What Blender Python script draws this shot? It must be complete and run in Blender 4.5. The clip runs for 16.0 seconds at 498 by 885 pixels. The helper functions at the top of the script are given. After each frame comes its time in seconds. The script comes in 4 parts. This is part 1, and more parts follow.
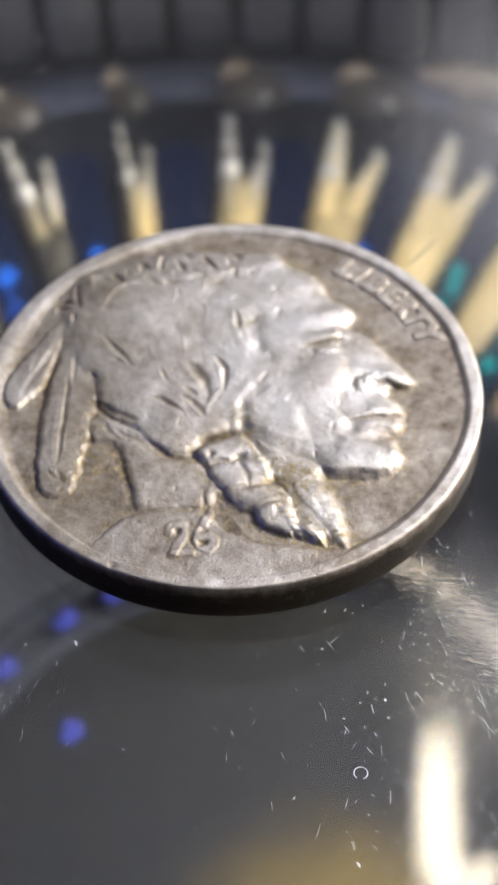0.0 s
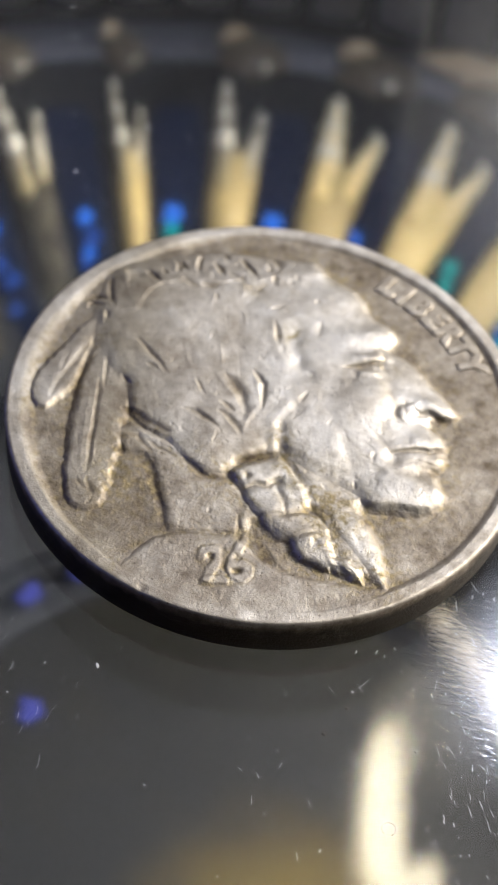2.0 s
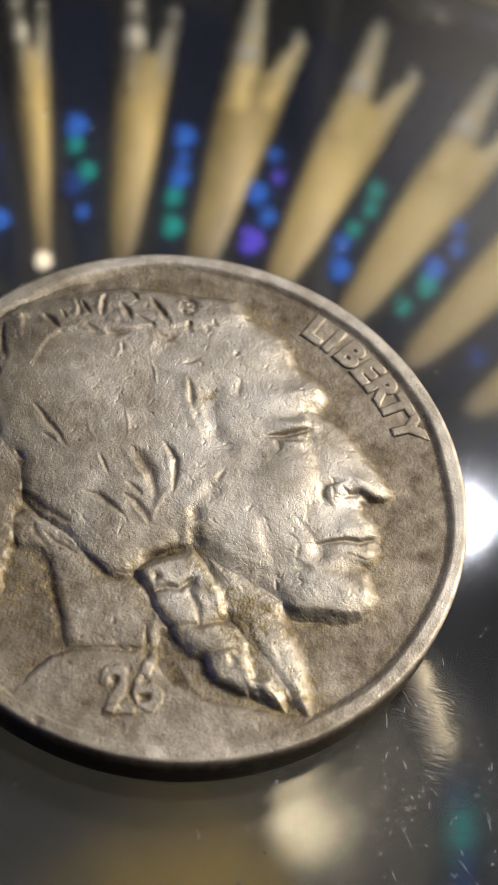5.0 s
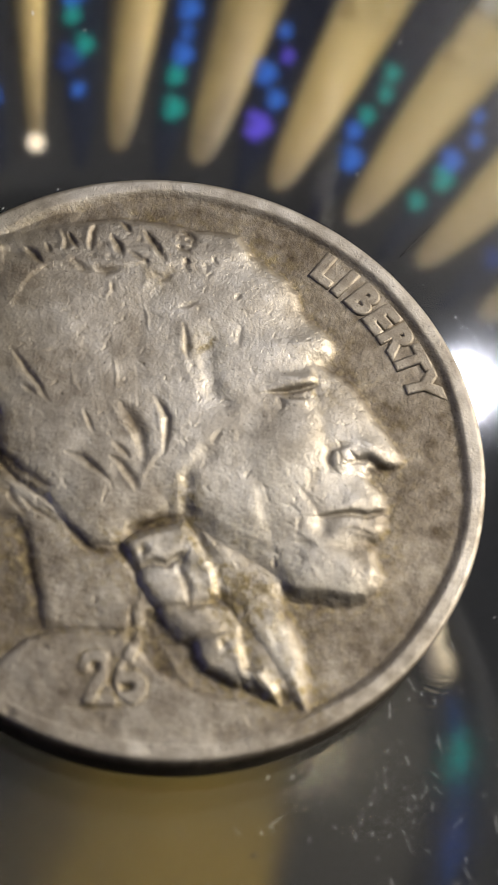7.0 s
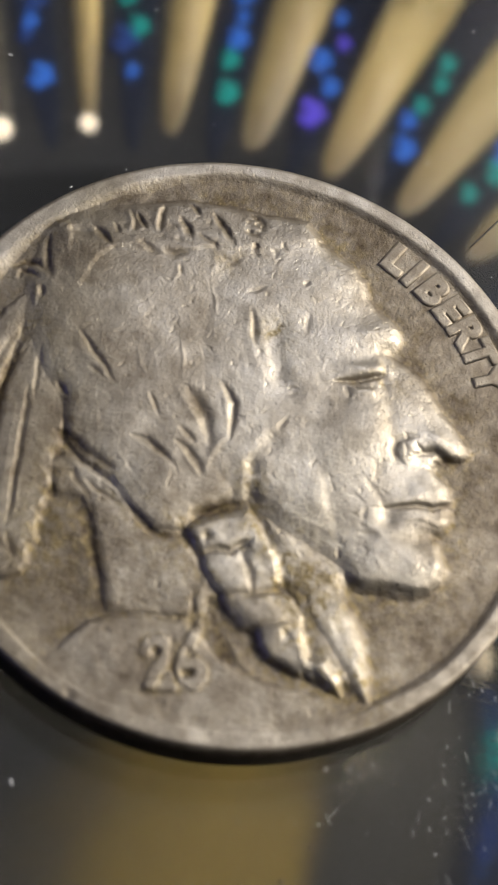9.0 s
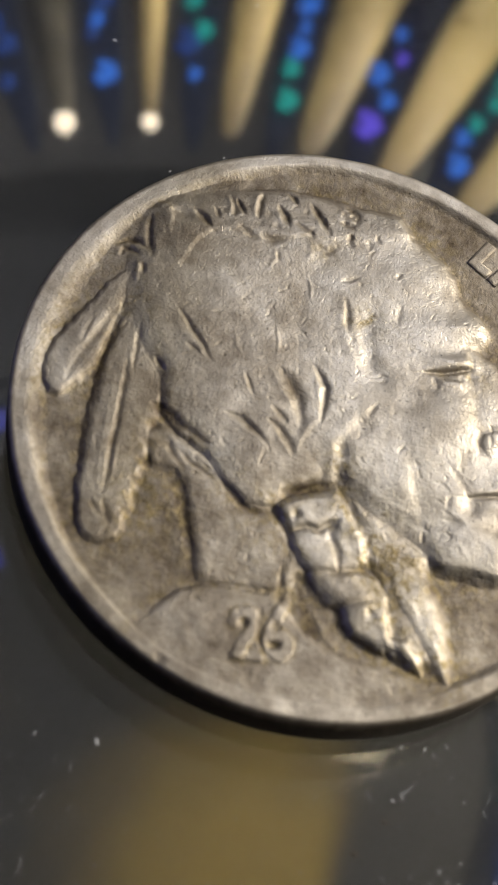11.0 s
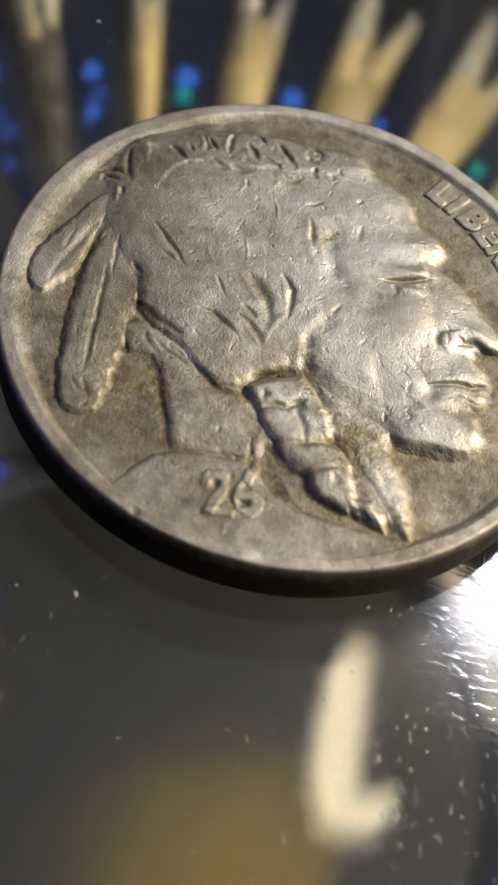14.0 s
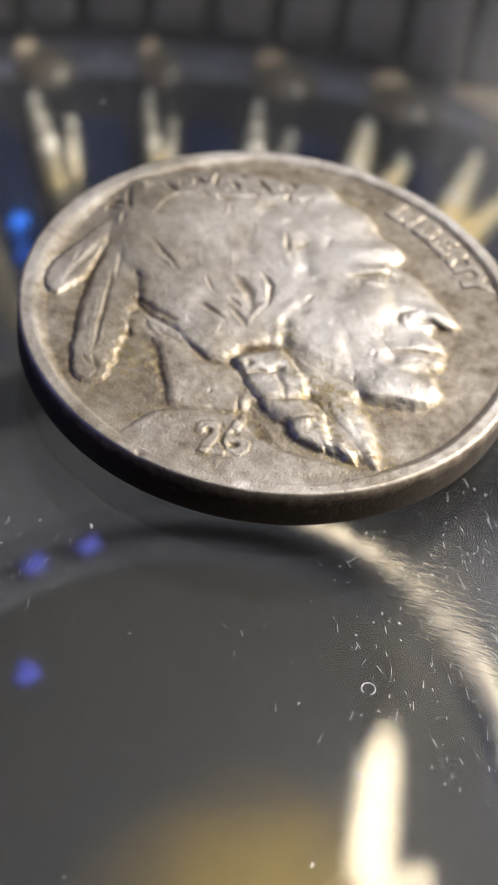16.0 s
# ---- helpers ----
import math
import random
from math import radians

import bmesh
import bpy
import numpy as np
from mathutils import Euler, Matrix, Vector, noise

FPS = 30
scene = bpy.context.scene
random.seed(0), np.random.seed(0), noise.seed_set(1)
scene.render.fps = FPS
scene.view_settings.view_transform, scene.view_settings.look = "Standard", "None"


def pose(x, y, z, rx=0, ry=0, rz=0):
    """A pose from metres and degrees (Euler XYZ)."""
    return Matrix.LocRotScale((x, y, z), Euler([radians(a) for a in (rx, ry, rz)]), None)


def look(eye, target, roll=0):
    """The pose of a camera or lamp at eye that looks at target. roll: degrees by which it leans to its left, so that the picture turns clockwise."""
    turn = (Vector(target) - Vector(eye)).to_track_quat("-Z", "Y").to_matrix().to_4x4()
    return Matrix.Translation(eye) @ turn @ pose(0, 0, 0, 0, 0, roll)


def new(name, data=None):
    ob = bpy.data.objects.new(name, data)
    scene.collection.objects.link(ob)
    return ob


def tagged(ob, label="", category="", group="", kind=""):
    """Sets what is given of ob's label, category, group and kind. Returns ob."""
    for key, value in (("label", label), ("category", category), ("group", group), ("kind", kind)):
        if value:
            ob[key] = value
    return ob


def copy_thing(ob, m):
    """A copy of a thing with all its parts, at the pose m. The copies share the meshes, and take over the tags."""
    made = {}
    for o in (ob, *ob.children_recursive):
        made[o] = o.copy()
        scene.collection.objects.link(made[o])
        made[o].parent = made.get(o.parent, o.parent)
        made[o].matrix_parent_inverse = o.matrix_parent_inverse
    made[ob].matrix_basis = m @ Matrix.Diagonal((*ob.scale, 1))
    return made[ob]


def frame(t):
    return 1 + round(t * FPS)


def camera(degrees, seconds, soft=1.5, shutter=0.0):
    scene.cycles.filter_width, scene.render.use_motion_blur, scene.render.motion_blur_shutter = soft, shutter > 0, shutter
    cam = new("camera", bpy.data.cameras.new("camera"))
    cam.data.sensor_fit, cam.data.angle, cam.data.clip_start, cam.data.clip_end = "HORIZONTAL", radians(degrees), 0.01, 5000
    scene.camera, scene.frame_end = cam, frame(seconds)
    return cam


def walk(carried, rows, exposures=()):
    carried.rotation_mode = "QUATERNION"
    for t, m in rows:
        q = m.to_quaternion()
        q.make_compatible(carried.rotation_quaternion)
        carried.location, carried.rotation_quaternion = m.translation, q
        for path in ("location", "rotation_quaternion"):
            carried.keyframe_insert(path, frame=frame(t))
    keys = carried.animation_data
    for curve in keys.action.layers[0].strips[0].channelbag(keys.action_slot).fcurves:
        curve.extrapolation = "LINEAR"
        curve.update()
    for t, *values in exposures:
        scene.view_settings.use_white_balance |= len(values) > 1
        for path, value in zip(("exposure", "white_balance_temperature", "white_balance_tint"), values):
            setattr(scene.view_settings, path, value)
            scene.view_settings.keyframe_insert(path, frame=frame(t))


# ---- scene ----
MM = 0.001

# ---- camera and its walk ----
cam = camera(17.48, 16.0, soft=1.5)
cam.data.dof.use_dof = True
cam.data.dof.focus_distance = 0.0590
cam.data.dof.aperture_fstop = 112.0
# seconds, place in millimetres, turn in degrees
PATH = [
    (0, 10.091, -46.985, 51.631, 42.006, 1.284, 9.847),
    (0.5, 8.049, -46.824, 51.594, 41.861, -0.601, 10.444),
    (1, 6.835, -45.676, 52.154, 40.884, -1.696, 10.950),
    (1.5, 4.740, -44.607, 51.986, 40.371, -3.501, 11.402),
    (2, 4.103, -43.817, 51.773, 39.781, -4.510, 11.526),
    (2.5, 2.218, -42.771, 52.172, 38.505, -5.988, 11.646),
    (3, 0.854, -41.245, 51.339, 37.127, -7.261, 12.327),
    (3.5, 0.013, -38.808, 50.479, 35.574, -8.491, 12.524),
    (4, -1.048, -36.684, 52.519, 34.738, -8.483, 12.425),
    (4.5, 0.308, -34.532, 52.389, 34.288, -8.254, 10.103),
    (4.7, 1.345, -32.858, 52.703, 33.575, -7.348, 9.927),
    (6.8, 0.788, -24.540, 50.365, 26.707, -8.062, 10.981),
    (7, 0.501, -24.264, 50.078, 26.407, -8.101, 11.351),
    (7.5, 0.794, -23.860, 49.622, 26.059, -7.647, 11.847),
    (8, -0.026, -24.208, 49.629, 26.013, -7.976, 12.386),
    (8.5, -0.498, -24.832, 49.213, 26.377, -8.355, 12.801),
    (9, -0.948, -24.397, 49.399, 25.719, -8.293, 13.364),
    (9.5, -1.771, -24.635, 49.457, 25.382, -8.365, 14.295),
    (10, -2.341, -25.212, 49.451, 25.516, -8.580, 15.054),
    (12.3, -5.072, -29.918, 48.911, 27.461, -11.936, 16.483),
    (12.5, -4.499, -30.486, 48.438, 27.903, -11.879, 16.196),
    (13, -2.630, -33.884, 47.898, 30.509, -11.284, 15.703),
    (13.5, -1.094, -36.053, 47.748, 32.331, -10.504, 15.401),
    (14, 1.310, -38.269, 46.503, 34.756, -9.298, 15.554),
    (14.5, 2.823, -41.622, 46.317, 37.798, -8.576, 15.481),
    (15, 5.190, -44.349, 45.835, 39.893, -7.419, 14.926),
    (15.5, 6.891, -47.513, 45.657, 41.883, -6.476, 14.798),
    (16, 7.198, -51.153, 46.872, 43.663, -5.931, 14.400),
]
walk(cam, [(t, pose(x * MM, y * MM, z * MM, rx, ry, rz)) for t, x, y, z, rx, ry, rz in PATH],
     [(0, 1.26, 5650, 22), (0.5, 1.22, 6400, 18), (1, 1.17, 5750, 20), (1.5, 1.06, 6350, 19), (2, 1.06, 5900, 18), (2.5, 0.90, 6250, 18), (3, 0.83, 6200, 18), (4, 0.58, 6500, 17), (7, 0.24, 6400, 17), (10, 0.28, 6350, 17), (13, 0.28, 6450, 17), (14.5, 0.62, 6400, 17), (15.2, 0.90, 6150, 18), (16, 1.28, 6050, 19)])

# ---- world and lights ----
world = bpy.data.worlds.new("dim_room")
world.use_nodes = True
world.node_tree.nodes["Background"].inputs[0].default_value = (0.55, 0.6, 0.75, 1)
world.node_tree.nodes["Background"].inputs[1].default_value = 0.03
scene.world = world


def area(name, direction, distance, size, power, colour, aim=(0, 0, 0), spread=180.0, up=False):
    d = Vector(direction).normalized() * distance
    lamp = bpy.data.lights.new(name, "AREA")
    lamp.shape, lamp.size, lamp.energy, lamp.color = "DISK", size, power, colour
    ob = new(name, lamp)
    eye = d + Vector(aim)
    ob.matrix_world = look(tuple(eye), (eye.x, eye.y + 0.01, 3.0) if up else aim)
    lamp.spread = radians(spread)
    return ob


area("warm_room_lamp", (0.72, 0.42, 0.55), 0.55, 0.10, 2.5, (1.0, 0.93, 0.72), (0.02, 0.02, -0.01))
area("cool_spot_lamp", (0.191, 0.525, 0.829), 0.25, 0.0085, 0.054, (0.88, 0.93, 1.0))
# Unseen light added to lift the plate's dark reflections and fill the coin.
area("uplight", (-0.1, 0.45, 0.6), 0.757, 0.3, 2.9, (0.86, 0.93, 1.0), up=True)
area("blue_led_lamp", (-0.93, -0.25, 0.22), 0.09, 0.05, 0.0032, (0.14, 0.20, 1.0))


# ---- materials ----
def material(name, colour, rough=0.5, metal=0.0, vary=0.15, scale=200.0, bump=0.0, bump_scale=2000.0, spec=0.5, colour2=None):
    m = bpy.data.materials.new(name)
    m.use_nodes = True
    nt = m.node_tree
    b = nt.nodes["Principled BSDF"]
    b.inputs["Metallic"].default_value = metal
    b.inputs["Specular IOR Level"].default_value = spec
    tc = nt.nodes.new("ShaderNodeTexCoord")
    n = nt.nodes.new("ShaderNodeTexNoise")
    n.inputs["Scale"].default_value, n.inputs["Detail"].default_value = scale, 6
    nt.links.new(tc.outputs["Object"], n.inputs["Vector"])
    ramp = nt.nodes.new("ShaderNodeValToRGB")
    c2 = colour2 or tuple(c * (1 - vary) for c in colour)
    ramp.color_ramp.elements[0].position, ramp.color_ramp.elements[1].position = 0.35, 0.65
    ramp.color_ramp.elements[0].color = (*c2, 1)
    ramp.color_ramp.elements[1].color = (*colour, 1)
    nt.links.new(n.outputs["Fac"], ramp.inputs["Fac"])
    nt.links.new(ramp.outputs["Color"], b.inputs["Base Color"])
    r = nt.nodes.new("ShaderNodeMapRange")
    r.inputs["To Min"].default_value, r.inputs["To Max"].default_value = rough * 0.85, min(1, rough * 1.15)
    nt.links.new(n.outputs["Fac"], r.inputs["Value"])
    nt.links.new(r.outputs["Result"], b.inputs["Roughness"])
    if bump:
        n2 = nt.nodes.new("ShaderNodeTexNoise")
        n2.inputs["Scale"].default_value, n2.inputs["Detail"].default_value = bump_scale, 4
        nt.links.new(tc.outputs["Object"], n2.inputs["Vector"])
        bp = nt.nodes.new("ShaderNodeBump")
        bp.inputs["Strength"].default_value, bp.inputs["Distance"].default_value = 1.0, bump
        nt.links.new(n2.outputs["Fac"], bp.inputs["Height"])
        nt.links.new(bp.outputs["Normal"], b.inputs["Normal"])
    return m


def nickel():
    """Worn copper-nickel: grey where handled, brown tarnish in blotches, fine scratches and pits."""
    m = bpy.data.materials.new("worn_nickel")
    m.use_nodes = True
    nt = m.node_tree
    b = nt.nodes["Principled BSDF"]
    b.inputs["Metallic"].default_value = 0.92
    tc = nt.nodes.new("ShaderNodeTexCoord")

    def noise_at(scale, detail, rough=0.6, stretch=None):
        n = nt.nodes.new("ShaderNodeTexNoise")
        n.inputs["Scale"].default_value, n.inputs["Detail"].default_value, n.inputs["Roughness"].default_value = scale, detail, rough
        if stretch:
            mp = nt.nodes.new("ShaderNodeMapping")
            mp.inputs["Scale"].default_value, mp.inputs["Rotation"].default_value = stretch[0], stretch[1]
            nt.links.new(tc.outputs["Object"], mp.inputs["Vector"])
            nt.links.new(mp.outputs["Vector"], n.inputs["Vector"])
        else:
            nt.links.new(tc.outputs["Object"], n.inputs["Vector"])
        return n.outputs["Fac"]

    def mathn(op, a, c):
        k = nt.nodes.new("ShaderNodeMath")
        k.operation = op
        for i, v in enumerate((a, c)):
            if isinstance(v, (int, float)):
                k.inputs[i].default_value = v
            else:
                nt.links.new(v, k.inputs[i])
        return k.outputs[0]

    wear = nt.nodes.new("ShaderNodeAttribute")
    wear.attribute_name = "wear"
    big, mid, fine = noise_at(260, 5), noise_at(1500, 6, 0.68), noise_at(14000, 2)
    mix = mathn("ADD", mathn("MULTIPLY", big, 0.22), mathn("MULTIPLY", mid, 0.52))
    mix = mathn("ADD", mix, mathn("MULTIPLY", wear.outputs["Fac"], 0.55))
    ramp = nt.nodes.new("ShaderNodeValToRGB")
    e = ramp.color_ramp.elements
    e[0].position, e[0].color = 0.30, (0.165, 0.130, 0.100, 1)
    e[1].position, e[1].color = 0.80, (0.82, 0.765, 0.685, 1)
    k = e.new(0.12)
    k.color = (0.035, 0.026, 0.017, 1)
    k = e.new(0.54)
    k.color = (0.46, 0.412, 0.355, 1)
    nt.links.new(mix, ramp.inputs["Fac"])
    # small dark specks of old dirt
    speck = nt.nodes.new("ShaderNodeMapRange")
    speck.inputs["From Min"].default_value, speck.inputs["From Max"].default_value = 0.64, 0.73
    nt.links.new(noise_at(8500, 3, 0.55), speck.inputs["Value"])
    dirt = nt.nodes.new("ShaderNodeMix")
    dirt.data_type = "RGBA"
    dirt.inputs["B"].default_value = (0.05, 0.036, 0.022, 1)
    nt.links.new(ramp.outputs["Color"], dirt.inputs["A"])
    nt.links.new(mathn("MULTIPLY", speck.outputs["Result"], 0.7), dirt.inputs["Factor"])
    # yellow-brown tarnish left in the hollows, broken up by rubbing
    stain = nt.nodes.new("ShaderNodeAttribute")
    stain.attribute_name = "tarnish"
    patch = nt.nodes.new("ShaderNodeMapRange")
    patch.inputs["From Min"].default_value, patch.inputs["From Max"].default_value = 0.37, 0.56
    nt.links.new(noise_at(3600, 4, 0.65), patch.inputs["Value"])
    gold = nt.nodes.new("ShaderNodeMix")
    gold.data_type = "RGBA"
    nt.links.new(dirt.outputs["Result"], gold.inputs["A"])
    tint = nt.nodes.new("ShaderNodeMix")
    tint.data_type = "RGBA"
    tint.inputs["A"].default_value, tint.inputs["B"].default_value = (0.13, 0.098, 0.042, 1), (0.60, 0.50, 0.31, 1)
    nt.links.new(noise_at(3000, 3, 0.6), tint.inputs["Factor"])
    nt.links.new(tint.outputs["Result"], gold.inputs["B"])
    nt.links.new(mathn("MULTIPLY", mathn("MULTIPLY", stain.outputs["Fac"], patch.outputs["Result"]), 1.0), gold.inputs["Factor"])
    nt.links.new(gold.outputs["Result"], b.inputs["Base Color"])
    r = nt.nodes.new("ShaderNodeMapRange")
    r.inputs["From Min"].default_value, r.inputs["From Max"].default_value = 0.3, 0.9
    r.inputs["To Min"].default_value, r.inputs["To Max"].default_value = 0.72, 0.45
    nt.links.new(mix, r.inputs["Value"])
    nt.links.new(r.outputs["Result"], b.inputs["Roughness"])
    s1 = noise_at(1.0, 3, 0.6, ((6000, 2000, 1), (0, 0, 0.5)))
    s2 = noise_at(1.0, 3, 0.6, ((1800, 6500, 1), (0, 0, 0.25)))
    pits = noise_at(9500, 3, 0.6)
    hgt = mathn("ADD", mathn("MULTIPLY", mid, 0.16), mathn("MULTIPLY", pits, 0.55))
    crease = nt.nodes.new("ShaderNodeTexNoise")
    crease.noise_type, crease.normalize = "RIDGED_MULTIFRACTAL", True
    crease.inputs["Scale"].default_value, crease.inputs["Detail"].default_value, crease.inputs["Distortion"].default_value = 5200, 3, 1.5
    nt.links.new(tc.outputs["Object"], crease.inputs["Vector"])
    hgt = mathn("ADD", hgt, mathn("MULTIPLY", mathn("MULTIPLY", mathn("SUBTRACT", crease.outputs["Fac"], 0.4), wear.outputs["Fac"]), -1.35))
    hgt = mathn("ADD", hgt, mathn("MULTIPLY", fine, 0.16))
    hgt = mathn("ADD", hgt, mathn("MULTIPLY", mathn("MAXIMUM", s1, s2), 0.05))
    hgt = mathn("ADD", hgt, mathn("MULTIPLY", mathn("MULTIPLY", mathn("SUBTRACT", pits, 0.5), mathn("SUBTRACT", 1.0, wear.outputs["Fac"])), 1.4))
    # crumbling crust where the tarnish sits
    hgt = mathn("ADD", hgt, mathn("MULTIPLY", mathn("MULTIPLY", mathn("SUBTRACT", noise_at(6500, 3, 0.65), 0.5), mathn("MINIMUM", stain.outputs["Fac"], 1.0)), 2.4))
    bp = nt.nodes.new("ShaderNodeBump")
    bp.inputs["Strength"].default_value, bp.inputs["Distance"].default_value = 1.0, 0.0000165
    nt.links.new(hgt, bp.inputs["Height"])
    nt.links.new(bp.outputs["Normal"], b.inputs["Normal"])
    return m


def glass(name, colour, rough):
    m = bpy.data.materials.new(name)
    m.use_nodes = True
    nt = m.node_tree
    b = nt.nodes["Principled BSDF"]
    b.inputs["Base Color"].default_value = (*colour, 1)
    b.inputs["IOR"].default_value = 1.5
    tc = nt.nodes.new("ShaderNodeTexCoord")
    n = nt.nodes.new("ShaderNodeTexNoise")
    n.inputs["Scale"].default_value, n.inputs["Detail"].default_value = 180, 5
    nt.links.new(tc.outputs["Object"], n.inputs["Vector"])
    r = nt.nodes.new("ShaderNodeMapRange")
    r.inputs["To Min"].default_value, r.inputs["To Max"].default_value = rough * 0.7, rough * 1.3
    nt.links.new(n.outputs["Fac"], r.inputs["Value"])
    # a thin milky film on one side paints in the lamp's haze
    mp4, gr3, film = (nt.nodes.new("ShaderNode" + k) for k in ("Mapping", "TexGradient", "MapRange"))
    mp4.inputs["Scale"].default_value, mp4.inputs["Location"].default_value = (75, 48, 48), (-1.05, -1.12, 0)
    gr3.gradient_type, film.interpolation_type = "SPHERICAL", "SMOOTHSTEP"
    film.inputs["To Min"].default_value, film.inputs["To Max"].default_value = 0.994, 0.915
    nt.links.new(tc.outputs["Object"], mp4.inputs["Vector"])
    nt.links.new(mp4.outputs["Vector"], gr3.inputs["Vector"])
    nt.links.new(gr3.outputs["Fac"], film.inputs["Value"])
    nt.links.new(film.outputs["Result"], b.inputs["Transmission Weight"])
    # sparse hairline scratches, most of them in one rubbed patch
    mp, n2, bp, cut = (nt.nodes.new("ShaderNode" + k) for k in ("Mapping", "TexNoise", "Bump", "MapRange"))
    mp.inputs["Scale"].default_value, mp.inputs["Rotation"].default_value = (1300, 5600, 1), (0, 0, 1.1)
    n2.inputs["Scale"].default_value, n2.inputs["Detail"].default_value = 1.0, 2
    cut.inputs["From Min"].default_value, cut.inputs["From Max"].default_value = 0.52, 0.74
    mp2, gr, soft = (nt.nodes.new("ShaderNode" + k) for k in ("Mapping", "TexGradient", "MapRange"))
    mp2.inputs["Scale"].default_value, mp2.inputs["Location"].default_value = (140, 140, 140), (-1.66, 1.27, 0)
    gr.gradient_type = "SPHERICAL"
    mp3, gr2 = (nt.nodes.new("ShaderNode" + k) for k in ("Mapping", "TexGradient"))
    mp3.inputs["Scale"].default_value, mp3.inputs["Location"].default_value = (110, 110, 110), (-1.43, -0.88, 0)
    gr2.gradient_type = "SPHERICAL"
    soft.inputs["From Min"].default_value = 0.12
    soft.inputs["From Max"].default_value, soft.inputs["To Min"].default_value = 0.6, 0.0
    bp.inputs["Distance"].default_value = 0.0000030
    rub, total = nt.nodes.new("ShaderNodeMath"), nt.nodes.new("ShaderNodeMath")
    rub.operation, total.operation = "MULTIPLY", "ADD"
    worn, many = nt.nodes.new("ShaderNodeMath"), nt.nodes.new("ShaderNodeMapRange")
    worn.operation, worn.inputs[1].default_value = "MULTIPLY", 0.21
    many.inputs["From Min"].default_value, many.inputs["From Max"].default_value = 0.57, 0.74
    many.inputs["To Min"].default_value = 0.5
    nt.links.new(n2.outputs["Fac"], many.inputs["Value"])
    nt.links.new(gr.outputs["Fac"], worn.inputs[0])
    nt.links.new(worn.outputs[0], rub.inputs[0])
    nt.links.new(many.outputs["Result"], rub.inputs[1])
    haze = nt.nodes.new("ShaderNodeMath")
    haze.operation, haze.inputs[1].default_value = "MULTIPLY_ADD", 0.025
    nt.links.new(gr2.outputs["Fac"], haze.inputs[0])
    nt.links.new(rub.outputs[0], haze.inputs[2])
    nt.links.new(haze.outputs[0], total.inputs[0])
    nt.links.new(r.outputs["Result"], total.inputs[1])
    nt.links.new(total.outputs[0], b.inputs["Roughness"])
    for a, b2 in ((tc.outputs["Object"], mp.inputs["Vector"]), (mp.outputs["Vector"], n2.inputs["Vector"]), (n2.outputs["Fac"], cut.inputs["Value"]),
                  (tc.outputs["Object"], mp2.inputs["Vector"]), (mp2.outputs["Vector"], gr.inputs["Vector"]), (tc.outputs["Object"], mp3.inputs["Vector"]), (mp3.outputs["Vector"], gr2.inputs["Vector"]),
                  (gr.outputs["Fac"], soft.inputs["Value"]),
                  (soft.outputs["Result"], bp.inputs["Strength"]), (cut.outputs["Result"], bp.inputs["Height"]), (bp.outputs["Normal"], b.inputs["Normal"])):
        nt.links.new(a, b2)
    return m


def glow(name, colour, strength):
    m = bpy.data.materials.new(name)
    m.use_nodes = True
    b = m.node_tree.nodes["Principled BSDF"]
    b.inputs["Roughness"].default_value, b.inputs["Specular IOR Level"].default_value = 0.8, 0.1
    b.inputs["Base Color"].default_value = (*(c * 0.3 for c in colour), 1)
    b.inputs["Emission Color"].default_value = (*colour, 1)
    b.inputs["Emission Strength"].default_value = strength
    return m


NICKEL = nickel()
PLATE = glass("clear_scratched_glass", (0.97, 0.98, 1.0), 0.052)
SMOKE = material("smoked_glass", (0.018, 0.019, 0.021), 0.55, vary=0.4, scale=90, spec=0.15)
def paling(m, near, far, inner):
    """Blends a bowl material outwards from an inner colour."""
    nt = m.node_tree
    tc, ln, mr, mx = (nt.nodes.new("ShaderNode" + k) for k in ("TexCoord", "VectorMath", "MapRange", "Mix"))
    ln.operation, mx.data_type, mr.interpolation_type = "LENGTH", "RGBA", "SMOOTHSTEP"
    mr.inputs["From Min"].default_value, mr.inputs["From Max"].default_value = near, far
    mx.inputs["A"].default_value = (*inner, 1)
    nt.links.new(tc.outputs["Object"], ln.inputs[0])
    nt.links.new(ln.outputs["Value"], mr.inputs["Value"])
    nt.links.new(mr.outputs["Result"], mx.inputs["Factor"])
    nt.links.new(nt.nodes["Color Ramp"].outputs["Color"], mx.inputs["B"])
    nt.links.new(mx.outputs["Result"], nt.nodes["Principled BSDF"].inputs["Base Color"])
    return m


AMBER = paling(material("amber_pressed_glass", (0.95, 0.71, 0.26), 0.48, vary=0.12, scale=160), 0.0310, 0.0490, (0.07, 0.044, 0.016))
# Dimmer rib glasses: the left side's weaker light is put into their colour.
AMBER_SHADED = paling(material("shaded_amber_glass", (0.56, 0.42, 0.16), 0.4, vary=0.35, scale=260), 0.0310, 0.0470, (0.06, 0.042, 0.018))
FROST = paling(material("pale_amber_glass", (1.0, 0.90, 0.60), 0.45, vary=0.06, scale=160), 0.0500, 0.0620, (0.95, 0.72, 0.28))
RIB_SHADED = material("shaded_rib_glass", (0.10, 0.09, 0.065), 0.25, vary=0.7, scale=400)
ARM_SHADED = paling(material("shaded_arm_glass", (0.55, 0.51, 0.40), 0.25, vary=0.6, scale=260), 0.0490, 0.0560, (0.42, 0.34, 0.16))
# A lighter copy of the scallop glass, painting the lamp's light on one side.
SCALLOP_LIT = material("lit_brown_glass", (0.34, 0.27, 0.16), 0.4, vary=0.35, scale=160)
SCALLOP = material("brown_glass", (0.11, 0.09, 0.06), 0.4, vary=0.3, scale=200)
